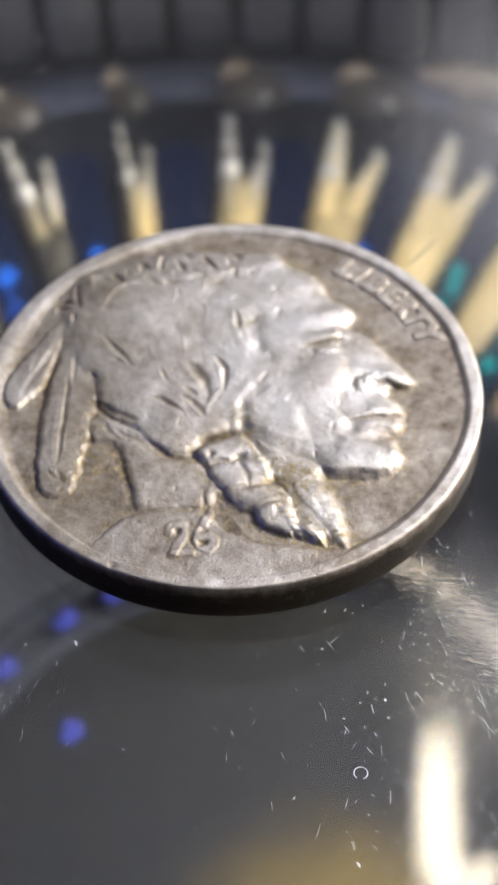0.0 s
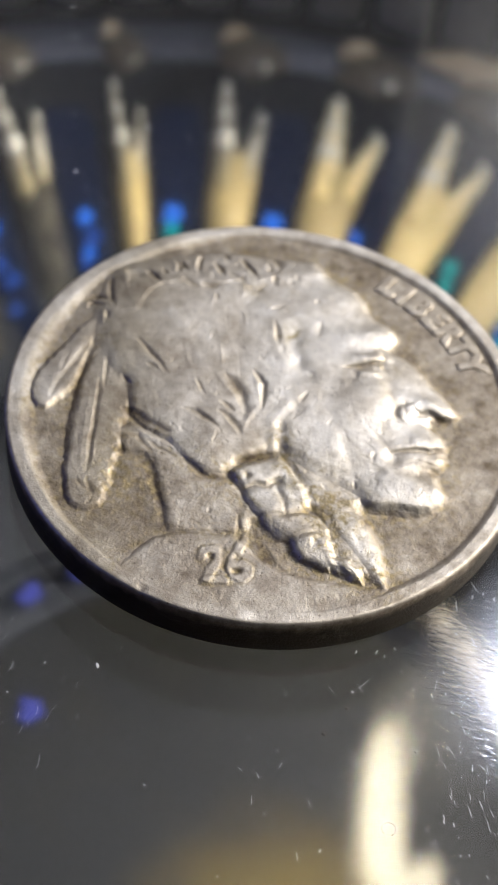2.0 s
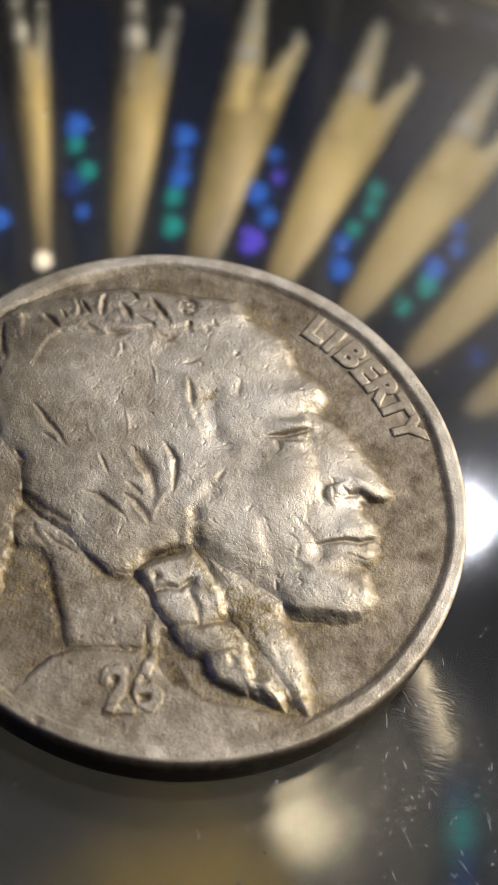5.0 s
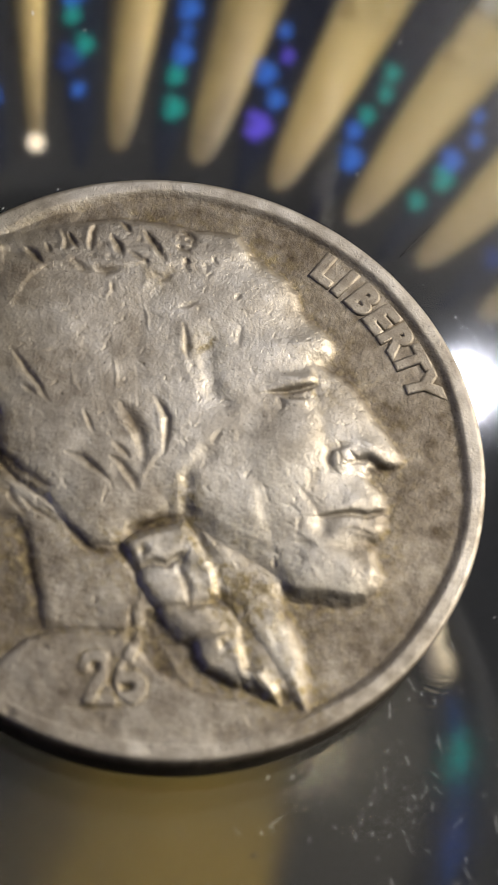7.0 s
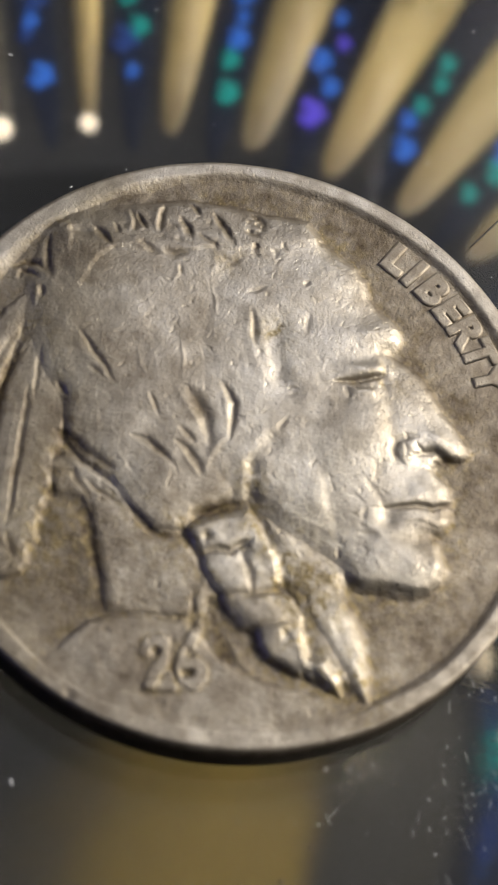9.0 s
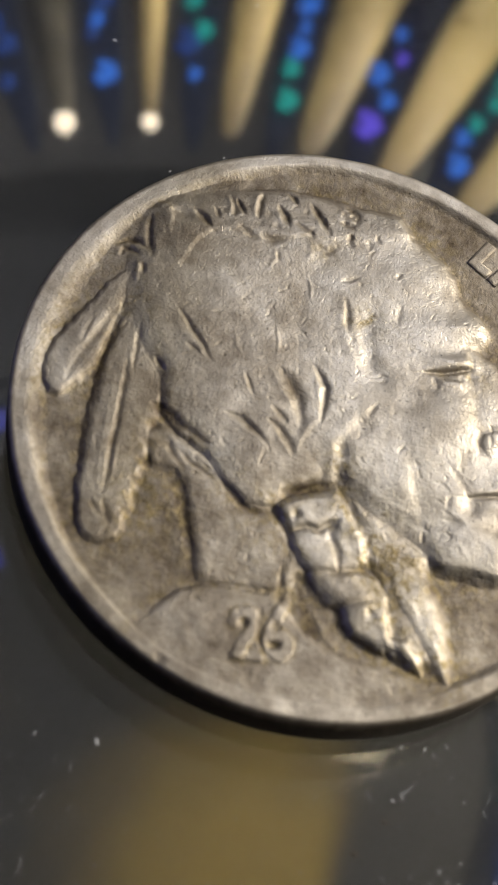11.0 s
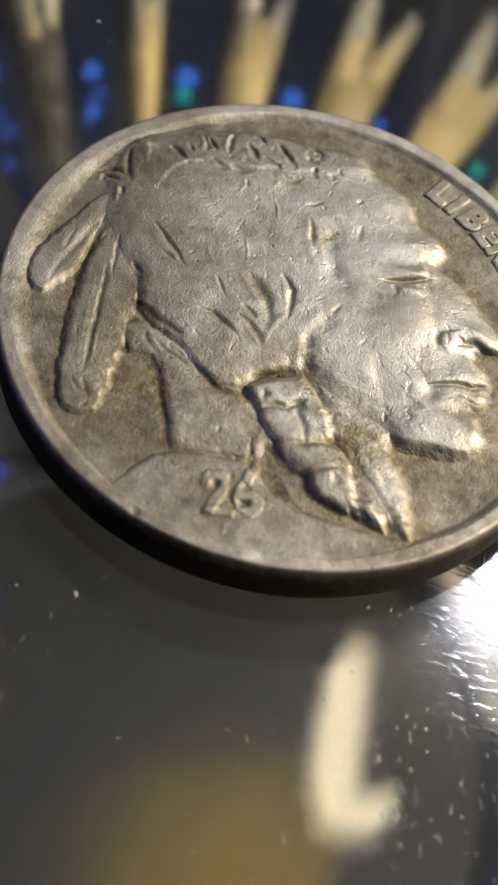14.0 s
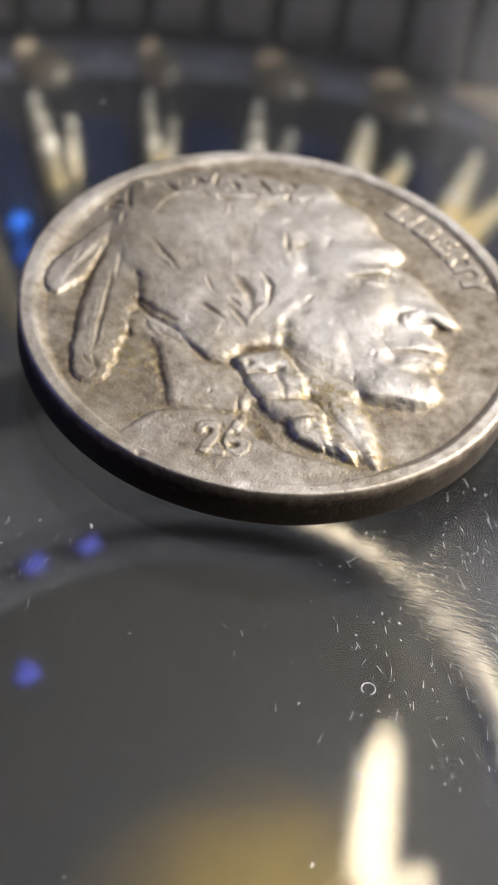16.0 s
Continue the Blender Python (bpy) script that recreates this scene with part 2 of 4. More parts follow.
TAN = material("tan_glass", (0.80, 0.65, 0.43), 0.4, vary=0.3, scale=200)
ROPE = material("lit_ring_glass", (0.86, 0.74, 0.52), 0.2, vary=0.2, scale=300)
GLINT_WHITE = material("white_glint", (0.98, 0.93, 0.76), 0.3, vary=0.05, scale=300)
BAND = material("blue_grey_glass", (0.095, 0.10, 0.12), 0.4, vary=0.3, scale=140)
WALL_GLASS = material("grey_pressed_glass", (0.28, 0.28, 0.29), 0.4, vary=0.3, scale=120)
PAD_BROWN = material("brown_pad", (0.040, 0.027, 0.008), 0.6, vary=0.4, scale=60, spec=0.15)
# the lamp's light on one side is painted in, pale fading to dark
_nt = PAD_BROWN.node_tree
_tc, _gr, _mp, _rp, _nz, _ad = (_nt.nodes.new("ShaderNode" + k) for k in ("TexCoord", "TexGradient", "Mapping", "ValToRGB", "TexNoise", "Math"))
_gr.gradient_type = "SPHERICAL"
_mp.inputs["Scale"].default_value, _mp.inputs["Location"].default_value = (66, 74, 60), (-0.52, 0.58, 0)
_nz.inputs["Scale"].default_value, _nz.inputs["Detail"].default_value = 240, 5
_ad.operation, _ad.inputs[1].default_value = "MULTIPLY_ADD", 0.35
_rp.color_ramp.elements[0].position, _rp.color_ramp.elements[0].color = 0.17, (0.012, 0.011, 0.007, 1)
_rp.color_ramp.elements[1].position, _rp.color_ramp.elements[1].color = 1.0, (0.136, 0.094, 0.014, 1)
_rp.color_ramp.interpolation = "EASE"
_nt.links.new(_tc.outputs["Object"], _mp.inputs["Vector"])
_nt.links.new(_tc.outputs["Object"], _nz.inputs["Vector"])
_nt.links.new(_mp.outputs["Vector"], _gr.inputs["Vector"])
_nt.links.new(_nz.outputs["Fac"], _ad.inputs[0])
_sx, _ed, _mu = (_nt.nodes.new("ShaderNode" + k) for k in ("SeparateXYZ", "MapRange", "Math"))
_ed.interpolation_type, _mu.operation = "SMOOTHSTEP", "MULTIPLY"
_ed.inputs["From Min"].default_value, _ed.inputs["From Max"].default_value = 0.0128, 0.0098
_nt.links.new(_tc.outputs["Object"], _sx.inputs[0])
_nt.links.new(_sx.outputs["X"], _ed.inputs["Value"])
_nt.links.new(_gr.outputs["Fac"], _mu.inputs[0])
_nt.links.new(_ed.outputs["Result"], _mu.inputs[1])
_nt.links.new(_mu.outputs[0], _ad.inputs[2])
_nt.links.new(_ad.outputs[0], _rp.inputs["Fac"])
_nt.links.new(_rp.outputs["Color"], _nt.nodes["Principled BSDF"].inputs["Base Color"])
TABLE = material("black_lacquered_wood", (0.018, 0.017, 0.02), 0.35, vary=0.4, scale=20)
PLASTER = material("grey_plaster", (0.03, 0.03, 0.034), 0.9, vary=0.1, scale=3)
CEILING = material("white_plaster", (0.75, 0.75, 0.74), 0.9, vary=0.06, scale=3)
DUST = material("white_dust", (0.72, 0.74, 0.78), 0.5, vary=0.2, scale=3000)
HAIR = material("dark_fibre", (0.03, 0.028, 0.03), 0.5, vary=0.3, scale=3000)
GRIT = material("brown_grit", (0.13, 0.11, 0.085), 0.7, vary=0.4, scale=3000)
STEEL = material("brushed_steel", (0.5, 0.5, 0.5), 0.35, metal=1.0, vary=0.1, scale=300)
LED_BLUE = glow("blue_led", (0.03, 0.16, 0.62), 0.55)
LED_TEAL = glow("teal_led", (0.0, 0.33, 0.27), 0.55)
LED_VIOLET = glow("violet_led", (0.12, 0.08, 0.65), 0.6)
LED_FAINT = glow("faint_violet_led", (0.07, 0.08, 0.36), 0.3)
LED_DIM = glow("dim_blue_led", (0.02, 0.07, 0.30), 0.3)
WARM_BEAD = glow("warm_glow_bead", (1.0, 0.86, 0.6), 1.1)
TUBE = glow("warm_lamp_tube", (1.0, 0.87, 0.55), 8.0)
STRIP_LIT = glow("lit_blue_strip", (0.01, 0.07, 0.25), 0.2)
# The beads' glow on the dark glass, put into the strip as emission.
STRIP = glow("blue_gap_glow", (0.005, 0.012, 0.040), 0.15)
for _m in (STRIP, STRIP_LIT, LED_BLUE, LED_TEAL, LED_VIOLET, LED_DIM, LED_FAINT):
    _m.cycles.emission_sampling = "NONE"


# ---- mesh helpers ----
def part(name, bm, mat, parent=None, label="", smooth=True):
    me = bpy.data.meshes.new(name)
    bm.to_mesh(me)
    bm.free()
    me.materials.append(mat)
    if smooth:
        me.shade_smooth()
    ob = new(name, me)
    ob.parent = parent
    if label:
        tagged(ob, label)
    return ob


def root(name, at, label, category, group="", kind=""):
    ob = new(name)
    ob.empty_display_size = 0.005
    ob.location = at
    return tagged(ob, label, category, group, kind)


def lathe(profile, steps=128, closed=True):
    """A body turned round z from (radius, height) pairs in millimetres."""
    bm = bmesh.new()
    rings = []
    for r, z in profile:
        if r < 1e-6:
            rings.append([bm.verts.new((0, 0, z * MM))])
        else:
            rings.append([bm.verts.new((r * MM * math.cos(a), r * MM * math.sin(a), z * MM))
                          for a in (2 * math.pi * k / steps for k in range(steps))])
    for p, q in zip(rings, rings[1:]):
        for k in range(steps):
            j = (k + 1) % steps
            if len(p) == 1:
                bm.faces.new((p[0], q[k], q[j]))
            elif len(q) == 1:
                bm.faces.new((p[k], q[0], p[j]))
            else:
                bm.faces.new((p[k], q[k], q[j], p[j]))
    bmesh.ops.recalc_face_normals(bm, faces=bm.faces)
    return bm


def sweep(bm, points, widths, heights, sides=9, half=True):
    """A rounded ridge along points (x, y, z in millimetres), with its ends drawn in."""
    rows = []
    n = len(points)
    for i, p in enumerate(points):
        a, b = Vector(points[max(i - 1, 0)]), Vector(points[min(i + 1, n - 1)])
        d = (b - a).normalized()
        side = d.cross(Vector((0, 0, 1))).normalized()
        up = side.cross(d)
        row = []
        for k in range(sides):
            ang = (math.pi if half else 2 * math.pi) * k / (sides - 1 if half else sides)
            row.append(bm.verts.new((Vector(p) + side * (widths[i] / 2 * math.cos(ang)) + up * (heights[i] * math.sin(ang))) * MM))
        rows.append(row)
    for p, q in zip(rows, rows[1:]):
        for k in range(sides - 1 if half else sides):
            j = (k + 1) % sides
            bm.faces.new((p[k], p[j], q[j], q[k]))
    for row in (rows[0], rows[-1]):
        bm.faces.new(row)
    bmesh.ops.recalc_face_normals(bm, faces=bm.faces)
    return bm


def box(bm, x0, x1, y0, y1, z0, z1, bevel=0.0):
    vs = [bm.verts.new((x, y, z)) for z in (z0, z1) for x, y in ((x0, y0), (x1, y0), (x1, y1), (x0, y1))]
    fs = [bm.faces.new([vs[i] for i in q]) for q in ((3, 2, 1, 0), (4, 5, 6, 7), (0, 1, 5, 4), (1, 2, 6, 5), (2, 3, 7, 6), (3, 0, 4, 7))]
    if bevel:
        bmesh.ops.bevel(bm, geom=list({e for f in fs for e in f.edges}), offset=bevel, segments=2, affect="EDGES", profile=0.5)
    return bm


# ---- the room and the table ----
bm = bmesh.new()
box(bm, -1.6, 1.6, -1.6, 1.6, -0.85, -0.80)
tagged(part("floor", bm, PLASTER, smooth=False), "dark grey floor of a dim room", "floor", kind="structure")
for nm, q in (("wall_north", (-1.6, 1.6, 1.6, 1.7)), ("wall_south", (-1.6, 1.6, -1.7, -1.6)), ("wall_east", (1.6, 1.7, -1.7, 1.7)), ("wall_west", (-1.7, -1.6, -1.7, 1.7))):
    bm = bmesh.new()
    box(bm, *q, -0.85, 1.7)
    tagged(part(nm, bm, PLASTER, smooth=False), "plain dark grey plaster wall", "wall", kind="structure")
bm = bmesh.new()
box(bm, -1.7, 1.7, -1.7, 1.7, 1.7, 1.8)
tagged(part("ceiling", bm, CEILING, smooth=False), "plain white plaster ceiling", "ceiling", kind="structure")

TABLE_Z = -0.048
table = root("table", (0, 0, -0.80), "black lacquered wooden table under the glass bowl", "table")
bm = bmesh.new()
box(bm, -0.5, 0.5, -0.4, 0.4, TABLE_Z + 0.80 - 0.03, TABLE_Z + 0.80, 0.003)
part("tabletop", bm, TABLE, table)
for sx in (-0.45, 0.45):
    for sy in (-0.35, 0.35):
        bm = bmesh.new()
        box(bm, sx - 0.03, sx + 0.03, sy - 0.03, sy + 0.03, 0.0, TABLE_Z + 0.80 - 0.03, 0.002)
        part("leg", bm, TABLE, table)

# ---- the ribbed glass bowl ----
CX, CY = -2.7, 6.3
SHELF = -37.0
bowl = root("ribbed_glass_bowl", (CX * MM, CY * MM, TABLE_Z), "smoked pressed-glass bowl with a fan of amber ribs", "bowl")
DZ = -TABLE_Z / MM
FLOOR = DZ + SHELF
bm = lathe([(0, 0.2), (24, 0.2), (27, 1.5), (66, 8), (74, 12), (80.5, DZ - 2.6), (77.5, DZ - 2.6), (73.6, FLOOR + 1.0), (72.6, FLOOR - 0.6),
            (71.6, FLOOR - 0.8), (70.8, FLOOR + 0.3), (66, FLOOR), (30.5, FLOOR), (29.8, FLOOR - 0.8), (29.4, 7.0), (28.6, 5.2), (0, 5.0)], 190)
part("body", bm, SMOKE, bowl)
RIBS = 39
STEP = 2 * math.pi / RIBS
FIRST = math.radians(90.3)


def polar(r, a, z):
    return (r * math.cos(a), r * math.sin(a), z)


# one rib: an amber body that splits into two frosted arms
bm = bmesh.new()
up = FLOOR - 0.1
sweep(bm, [polar(r, radians(d), up) for r, d in ((30.9, 0.9), (33.0, 0.7), (37, 0.3), (41, 0.0), (45, -0.3), (49, -0.6), (52, -0.9), (53.5, -1.1))], [1.1, 1.8, 2.6, 3.4, 4.1, 4.7, 4.6, 3.0], [0.02, 0.10, 0.35, 0.75, 1.2, 1.5, 1.3, 0.5], 11)
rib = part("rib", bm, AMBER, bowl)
bm = bmesh.new()
n = 19
knob = [0.92 + 0.11 * (k % 4 in (1, 2)) for k in range(n)]
sweep(bm, [polar(48 + 13.6 * k / 18, radians(0.25 + 0.45 * (k / 18)), up + 0.05) for k in range(n)], [knob[k] * (2.8 - 1.5 * (k / 18) ** 1.6) for k in range(n)],
      [knob[k] * (1.6 - 0.9 * (k / 18) ** 3) for k in range(n)], 9)
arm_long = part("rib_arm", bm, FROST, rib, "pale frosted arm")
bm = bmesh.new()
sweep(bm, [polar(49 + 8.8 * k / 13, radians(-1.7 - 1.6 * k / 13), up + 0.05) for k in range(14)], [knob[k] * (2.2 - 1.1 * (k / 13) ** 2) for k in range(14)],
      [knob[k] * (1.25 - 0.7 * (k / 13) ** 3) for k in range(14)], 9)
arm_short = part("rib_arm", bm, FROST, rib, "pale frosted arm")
# flat dark glass dome beyond the fork, its glint painted as a tan lip
bm = bmesh.new()
sweep(bm, [polar(65.4 + 1.2 * math.sin(k / 10 * math.pi), radians(1.4 - 0.62 * k), up + 0.05) for k in range(11)], [1.2, 3.2, 4.8, 5.8, 6.4, 6.4, 6.2, 5.6, 4.6, 3.0, 1.0],
      [0.2, 0.6, 0.9, 1.1, 1.2, 1.2, 1.1, 1.0, 0.8, 0.5, 0.2], 9)
scallop = part("scallop", bm, SCALLOP, rib, "dark brown pressed scallop")
bm = bmesh.new()
sweep(bm, [polar(r, radians(d), up + h) for r, d, h in ((68.1, 1.5, 0.5), (68.7, 0.7, 0.8), (69.0, -0.3, 0.9), (68.9, -1.3, 0.8))], [0.5, 1.3, 1.1, 0.4], [0.3, 0.7, 0.6, 0.2], 8)
part("scallop_lip", bm, TAN, rib, "tan lip standing for the amber glint on the scallop")
# the glints on the glass are put in as small white beads
bm2 = bmesh.new()
for r, d, s in ((53.8, 0.45, 0.95), (57.2, 0.55, 0.5), (60.6, 0.66, 0.45), (57.0, -3.1, 0.4), (64.0, -3.0, 0.4)):
    bmesh.ops.create_icosphere(bm2, subdivisions=2, radius=s * MM, matrix=Matrix.Translation(Vector(polar(r, math.radians(d), up + 1.3)) * MM))
part("glass_beads", bm2, GLINT_WHITE, rib, "white beads standing for glints on the glass")
rib.rotation_euler = (0, 0, FIRST)
for k in (*range(1, 7), *range(RIBS - 6, RIBS)):
    # the ribs thin out on one side; darker glass copies paint its weaker light
    thin = {1: 0.82, 2: 0.52}.get(k, 0.7 if 3 <= k <= 6 else 1.0)
    c = copy_thing(rib, Matrix.Rotation(FIRST + STEP * k, 4, "Z") @ Matrix.Diagonal((1, thin, 1, 1)))
    c.parent = bowl
    # scallops on the right take the lit copy of their glass
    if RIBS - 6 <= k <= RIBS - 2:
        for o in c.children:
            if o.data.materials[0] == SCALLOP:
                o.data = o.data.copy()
                o.data.materials[0] = SCALLOP_LIT
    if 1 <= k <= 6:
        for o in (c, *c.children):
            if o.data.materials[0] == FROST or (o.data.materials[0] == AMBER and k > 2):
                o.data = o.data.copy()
                o.data.materials[0] = RIB_SHADED if o == c else ARM_SHADED
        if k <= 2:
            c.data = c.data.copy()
            c.data.materials[0] = AMBER_SHADED
# the first rib takes the shaded amber as well
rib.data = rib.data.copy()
rib.data.materials[0] = AMBER_SHADED
part("shelf_band", lathe([(65.4, up - 0.3), (65.6, up + 0.1), (70.6, up + 0.4), (70.8, up)], 190), BAND, bowl, "blue-grey band of glass outside the ribs")
# flutes on the wall
bm = bmesh.new()
sweep(bm, [(73.3, 0, FLOOR + 0.6), (74.6, 0, FLOOR + 8), (76.4, 0, FLOOR + 20), (77.8, 0, DZ - 3.2)], [4.6, 4.9, 5.1, 5.2], [0.8, 0.9, 0.9, 0.9], 7)
flute = part("flute", bm, WALL_GLASS, bowl)
flute.rotation_euler = (0, 0, FIRST + STEP / 4)
for k in (*range(1, 15), *range(RIBS * 2 - 14, RIBS * 2)):
    c = copy_thing(flute, Matrix.Rotation(FIRST + STEP / 4 + STEP / 2 * k, 4, "Z"))
    c.parent = bowl
# the dark foot ring in the well; its beaded lit stretch is painted amber
WX, WY = -0.3 - CX, 2.0 - CY
ring = part("foot_ring", lathe([(22.2, 5.0), (22.0, 6.2), (22.9, 6.7), (23.7, 6.2), (24.2, 5.0)], 150), SMOKE, bowl)
bm = bmesh.new()
turns = range(24, 92, 2)
sweep(bm, [polar(20.6 + 0.055 * (d - 20), radians(d), 5.6) for d in turns], [1.2 + 0.7 * (k % 3 != 0) for k in range(34)], [0.8 + 0.45 * (k % 3 != 0) for k in range(34)], 8)
rope = part("amber_strip", bm, ROPE, bowl, "knobbly amber strip painting the lit stretch of the foot ring")
for o in (ring, rope):
    o.location = (WX * MM, WY * MM, 0)

bm = bmesh.new()
sweep(bm, [polar(70.0 - 0.04 * (86 - d), radians(d), FLOOR + 0.6) for d in range(38, 89, 3)], [0.6] + [3.2] * 15 + [0.6], [0.2] + [1.3] * 15 + [0.2], 7)
part("tan_strip", bm, TAN, bowl, "tan glass strip along the rim")
# glowing beads added at two bright spots, though no lamp is known there
for ba, br in ((109.2, 0.55), (118.8, 0.7)):
    bm = bmesh.new()
    bmesh.ops.create_icosphere(bm, subdivisions=2, radius=br * MM)
    part("light_bead", bm, WARM_BEAD, bowl, "small warm glowing bead added at a bright spot").location = Vector(polar(33.1, radians(ba), FLOOR + 0.5)) * MM

# ---- light chain between the ribs ----
bm = bmesh.new()
tuft = random.Random(3)
for _ in range(11):
    # each bead is a little cluster of grains of light
    spot = Vector((tuft.gauss(0, 0.42), tuft.gauss(0, 0.42), tuft.uniform(-0.2, 0.3)))
    bmesh.ops.create_icosphere(bm, subdivisions=1, radius=tuft.uniform(0.24, 0.42) * MM, matrix=Matrix.Translation(spot * MM))
led_mesh = bpy.data.meshes.new("led")
bm.to_mesh(led_mesh)
bm.free()
led_mesh.shade_smooth()
led_kinds = []
for mat in (LED_BLUE, LED_TEAL, LED_VIOLET, LED_DIM, LED_FAINT):
    me = led_mesh.copy()
    me.materials.append(mat)
    led_kinds.append(me)
rnd = random.Random(4)
for k in range(-6, 6):
    a = FIRST + STEP * (k + 0.5)
    strip = root("led_strip", (CX * MM, CY * MM, SHELF * MM), "short row of blue light beads between two ribs", "light strip", "light strips round the bowl")
    bm = bmesh.new()
    sweep(bm, [polar(r, a, 0.02) for r in (31.5, 35, 40, 46, 52, 57, 59.5)], [0.6, 1.7, 2.5, 3.2, 4.2, 4.6, 3.4], [0.05, 0.12, 0.16, 0.16, 0.16, 0.12, 0.05], 7)
    part("strip_base", bm, STRIP, strip)
    tints = ((0, 1, 2), (1, 1, 0, 3), (0, 2, 2))[k % 3] if -3 <= k <= 1 else (3, 3, 0)
    for i, r in enumerate((37.2, 40.0, 41.6, 43.6, 45.6)):
        o = new("led", led_kinds[rnd.choice(tints)])
        o.parent = strip
        wide = rnd.uniform(0.55, 1.15)
        o.matrix_basis = Matrix.LocRotScale(Vector(polar(r + rnd.uniform(-0.4, 0.4), a + rnd.uniform(-0.016, 0.016), 0.35)) * MM, None, (wide, wide, wide * 0.6))

WELL = (-0.3, 2.0)
well_strip = root("led_strip", (WELL[0] * MM, WELL[1] * MM, TABLE_Z), "curved row of blue light beads in the well of the bowl", "light strip", "light strips round the bowl")
bm = bmesh.new()
sweep(bm, [polar(21.0, radians(d), 5.0) for d in range(112, 176, 4)], [0.8] * 16, [0.35] * 16, 5)
part("strip_base", bm, SMOKE, well_strip)
for i, (r, d) in enumerate(((21.6, 126), (21.4, 137), (21.2, 152), (14.2, 156))):
    o = new("led", led_kinds[4])
    o.parent = well_strip
    o.matrix_basis = Matrix.LocRotScale(Vector(polar(r, radians(d), 5.9)) * MM, None, (1.1, 0.9, 0.5))

side_strip = root("led_strip", (WELL[0] * MM, WELL[1] * MM, TABLE_Z), "thin blue glowing light strip in the well of the bowl", "light strip", "light strips round the bowl")
bm = bmesh.new()
sweep(bm, [polar(21.3, radians(d), 5.4) for d in range(-10, 23, 4)], [0.4] + [0.8] * 7 + [0.4], [0.4] * 9, 5)
part("strip_base", bm, STRIP_LIT, side_strip)
for i, d in enumerate((-2, 12)):
    o = new("led", led_kinds[(3, 1)[i]])
    o.parent = side_strip
    o.matrix_basis = Matrix.LocRotScale(Vector(polar(21.3, radians(d), 5.7)) * MM, None, (0.7, 1.3, 0.7))

# ---- brown disc in the well, added for a blurred brown reflection ----
pad = tagged(part("leather_coaster", lathe([(0, 0), (18.9, 0), (19.4, 0.1), (19.4, 0.3), (18.8, 0.6), (0, 0.8)], 96), PAD_BROWN), "added round brown disc in the glass bowl, painted paler on its lit side", "coaster")
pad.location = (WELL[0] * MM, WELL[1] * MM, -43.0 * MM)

# ---- glass plate ----
bm = lathe([(0, -2.5), (78.4, -2.5), (79, -2.1), (79, -0.4), (78.6, 0), (0, 0)], 160)
plate = tagged(part("glass_plate", bm, PLATE, smooth=False), "clear round glass plate, dusty and finely scratched", "plate")
plate.visible_shadow = False

# ---- the coin ----
COIN_R, FIELD_Z = 10.73, 1.74
HAIR_SHAPE = [(-8.1, 6.0), (-6.6, 6.8), (-5.3, 7.6), (-3.6, 8.3), (-2.2, 8.5), (-0.9, 8.6), (0.5, 8.8), (1.1, 8.2), (1.2, 7.4), (0.6, 6.2), (-0.4, 5.0),
              (-0.6, 4.1), (-0.2, 3.2), (0.3, 2.2), (1.5, 1.5), (1.0, 0.0), (0.6, -1.0), (0.6, -1.6), (0.8, -2.3), (-0.6, -3.4), (-1.1, -4.0), (-1.8, -4.2), (-2.6, -3.8),
              (-3.5, -3.0), (-4.5, -2.5), (-5.4, -1.8), (-5.9, -0.5), (-7.1, 0.5), (-7.9, 2.0), (-8.2, 3.4), (-8.2, 4.8)]
FACE_SHAPE = [(0.22, 8.69), (0.69, 8.61), (1.13, 8.07), (1.91, 7.68), (2.54, 7.41), (2.94, 6.94), (3.19, 6.36), (3.59, 6.01), (4.07, 5.80), (4.40, 5.46), (4.55, 5.05), (4.48, 4.67), (4.34, 4.35), (4.62, 4.21), (5.31, 3.98), (6.01, 3.39), (6.56, 2.74), (7.10, 2.25), (7.52, 1.76), (7.60, 1.46), (7.44, 1.15), (6.65, 0.81), (6.54, 0.60), (6.86, 0.36), (7.22, -0.04), (7.41, -0.36), (7.34, -0.64), (7.46, -1.02), (7.36, -1.38), (7.18, -1.79), (7.39, -2.35), (7.54, -2.81), (7.51, -3.32), (7.28, -3.75), (6.80, -4.03), (6.08, -4.17), (5.17, -4.32), (4.50, -4.22), (3.89, -3.95), (2.22, -3.57), (1.60, -3.30), (1.03, -2.56), (-1.2, -2.6), (-3.4, -0.5), (-3.6, 5.5), (-2.0, 7.9)]
FEATHER_UP = [(-8.04, 3.22), (-8.40, 2.41), (-8.68, 1.69), (-8.99, 0.78), (-9.27, 0.10), (-9.53, -0.63), (-9.61, -1.27), (-9.54, -1.85), (-9.36, -2.25), (-9.08, -2.49), (-8.80, -2.44), (-8.57, -2.13), (-8.28, -1.62), (-7.98, -1.00), (-7.95, -0.50), (-7.94, 0.20), (-7.87, 0.98), (-7.81, 1.77), (-7.76, 2.57)]
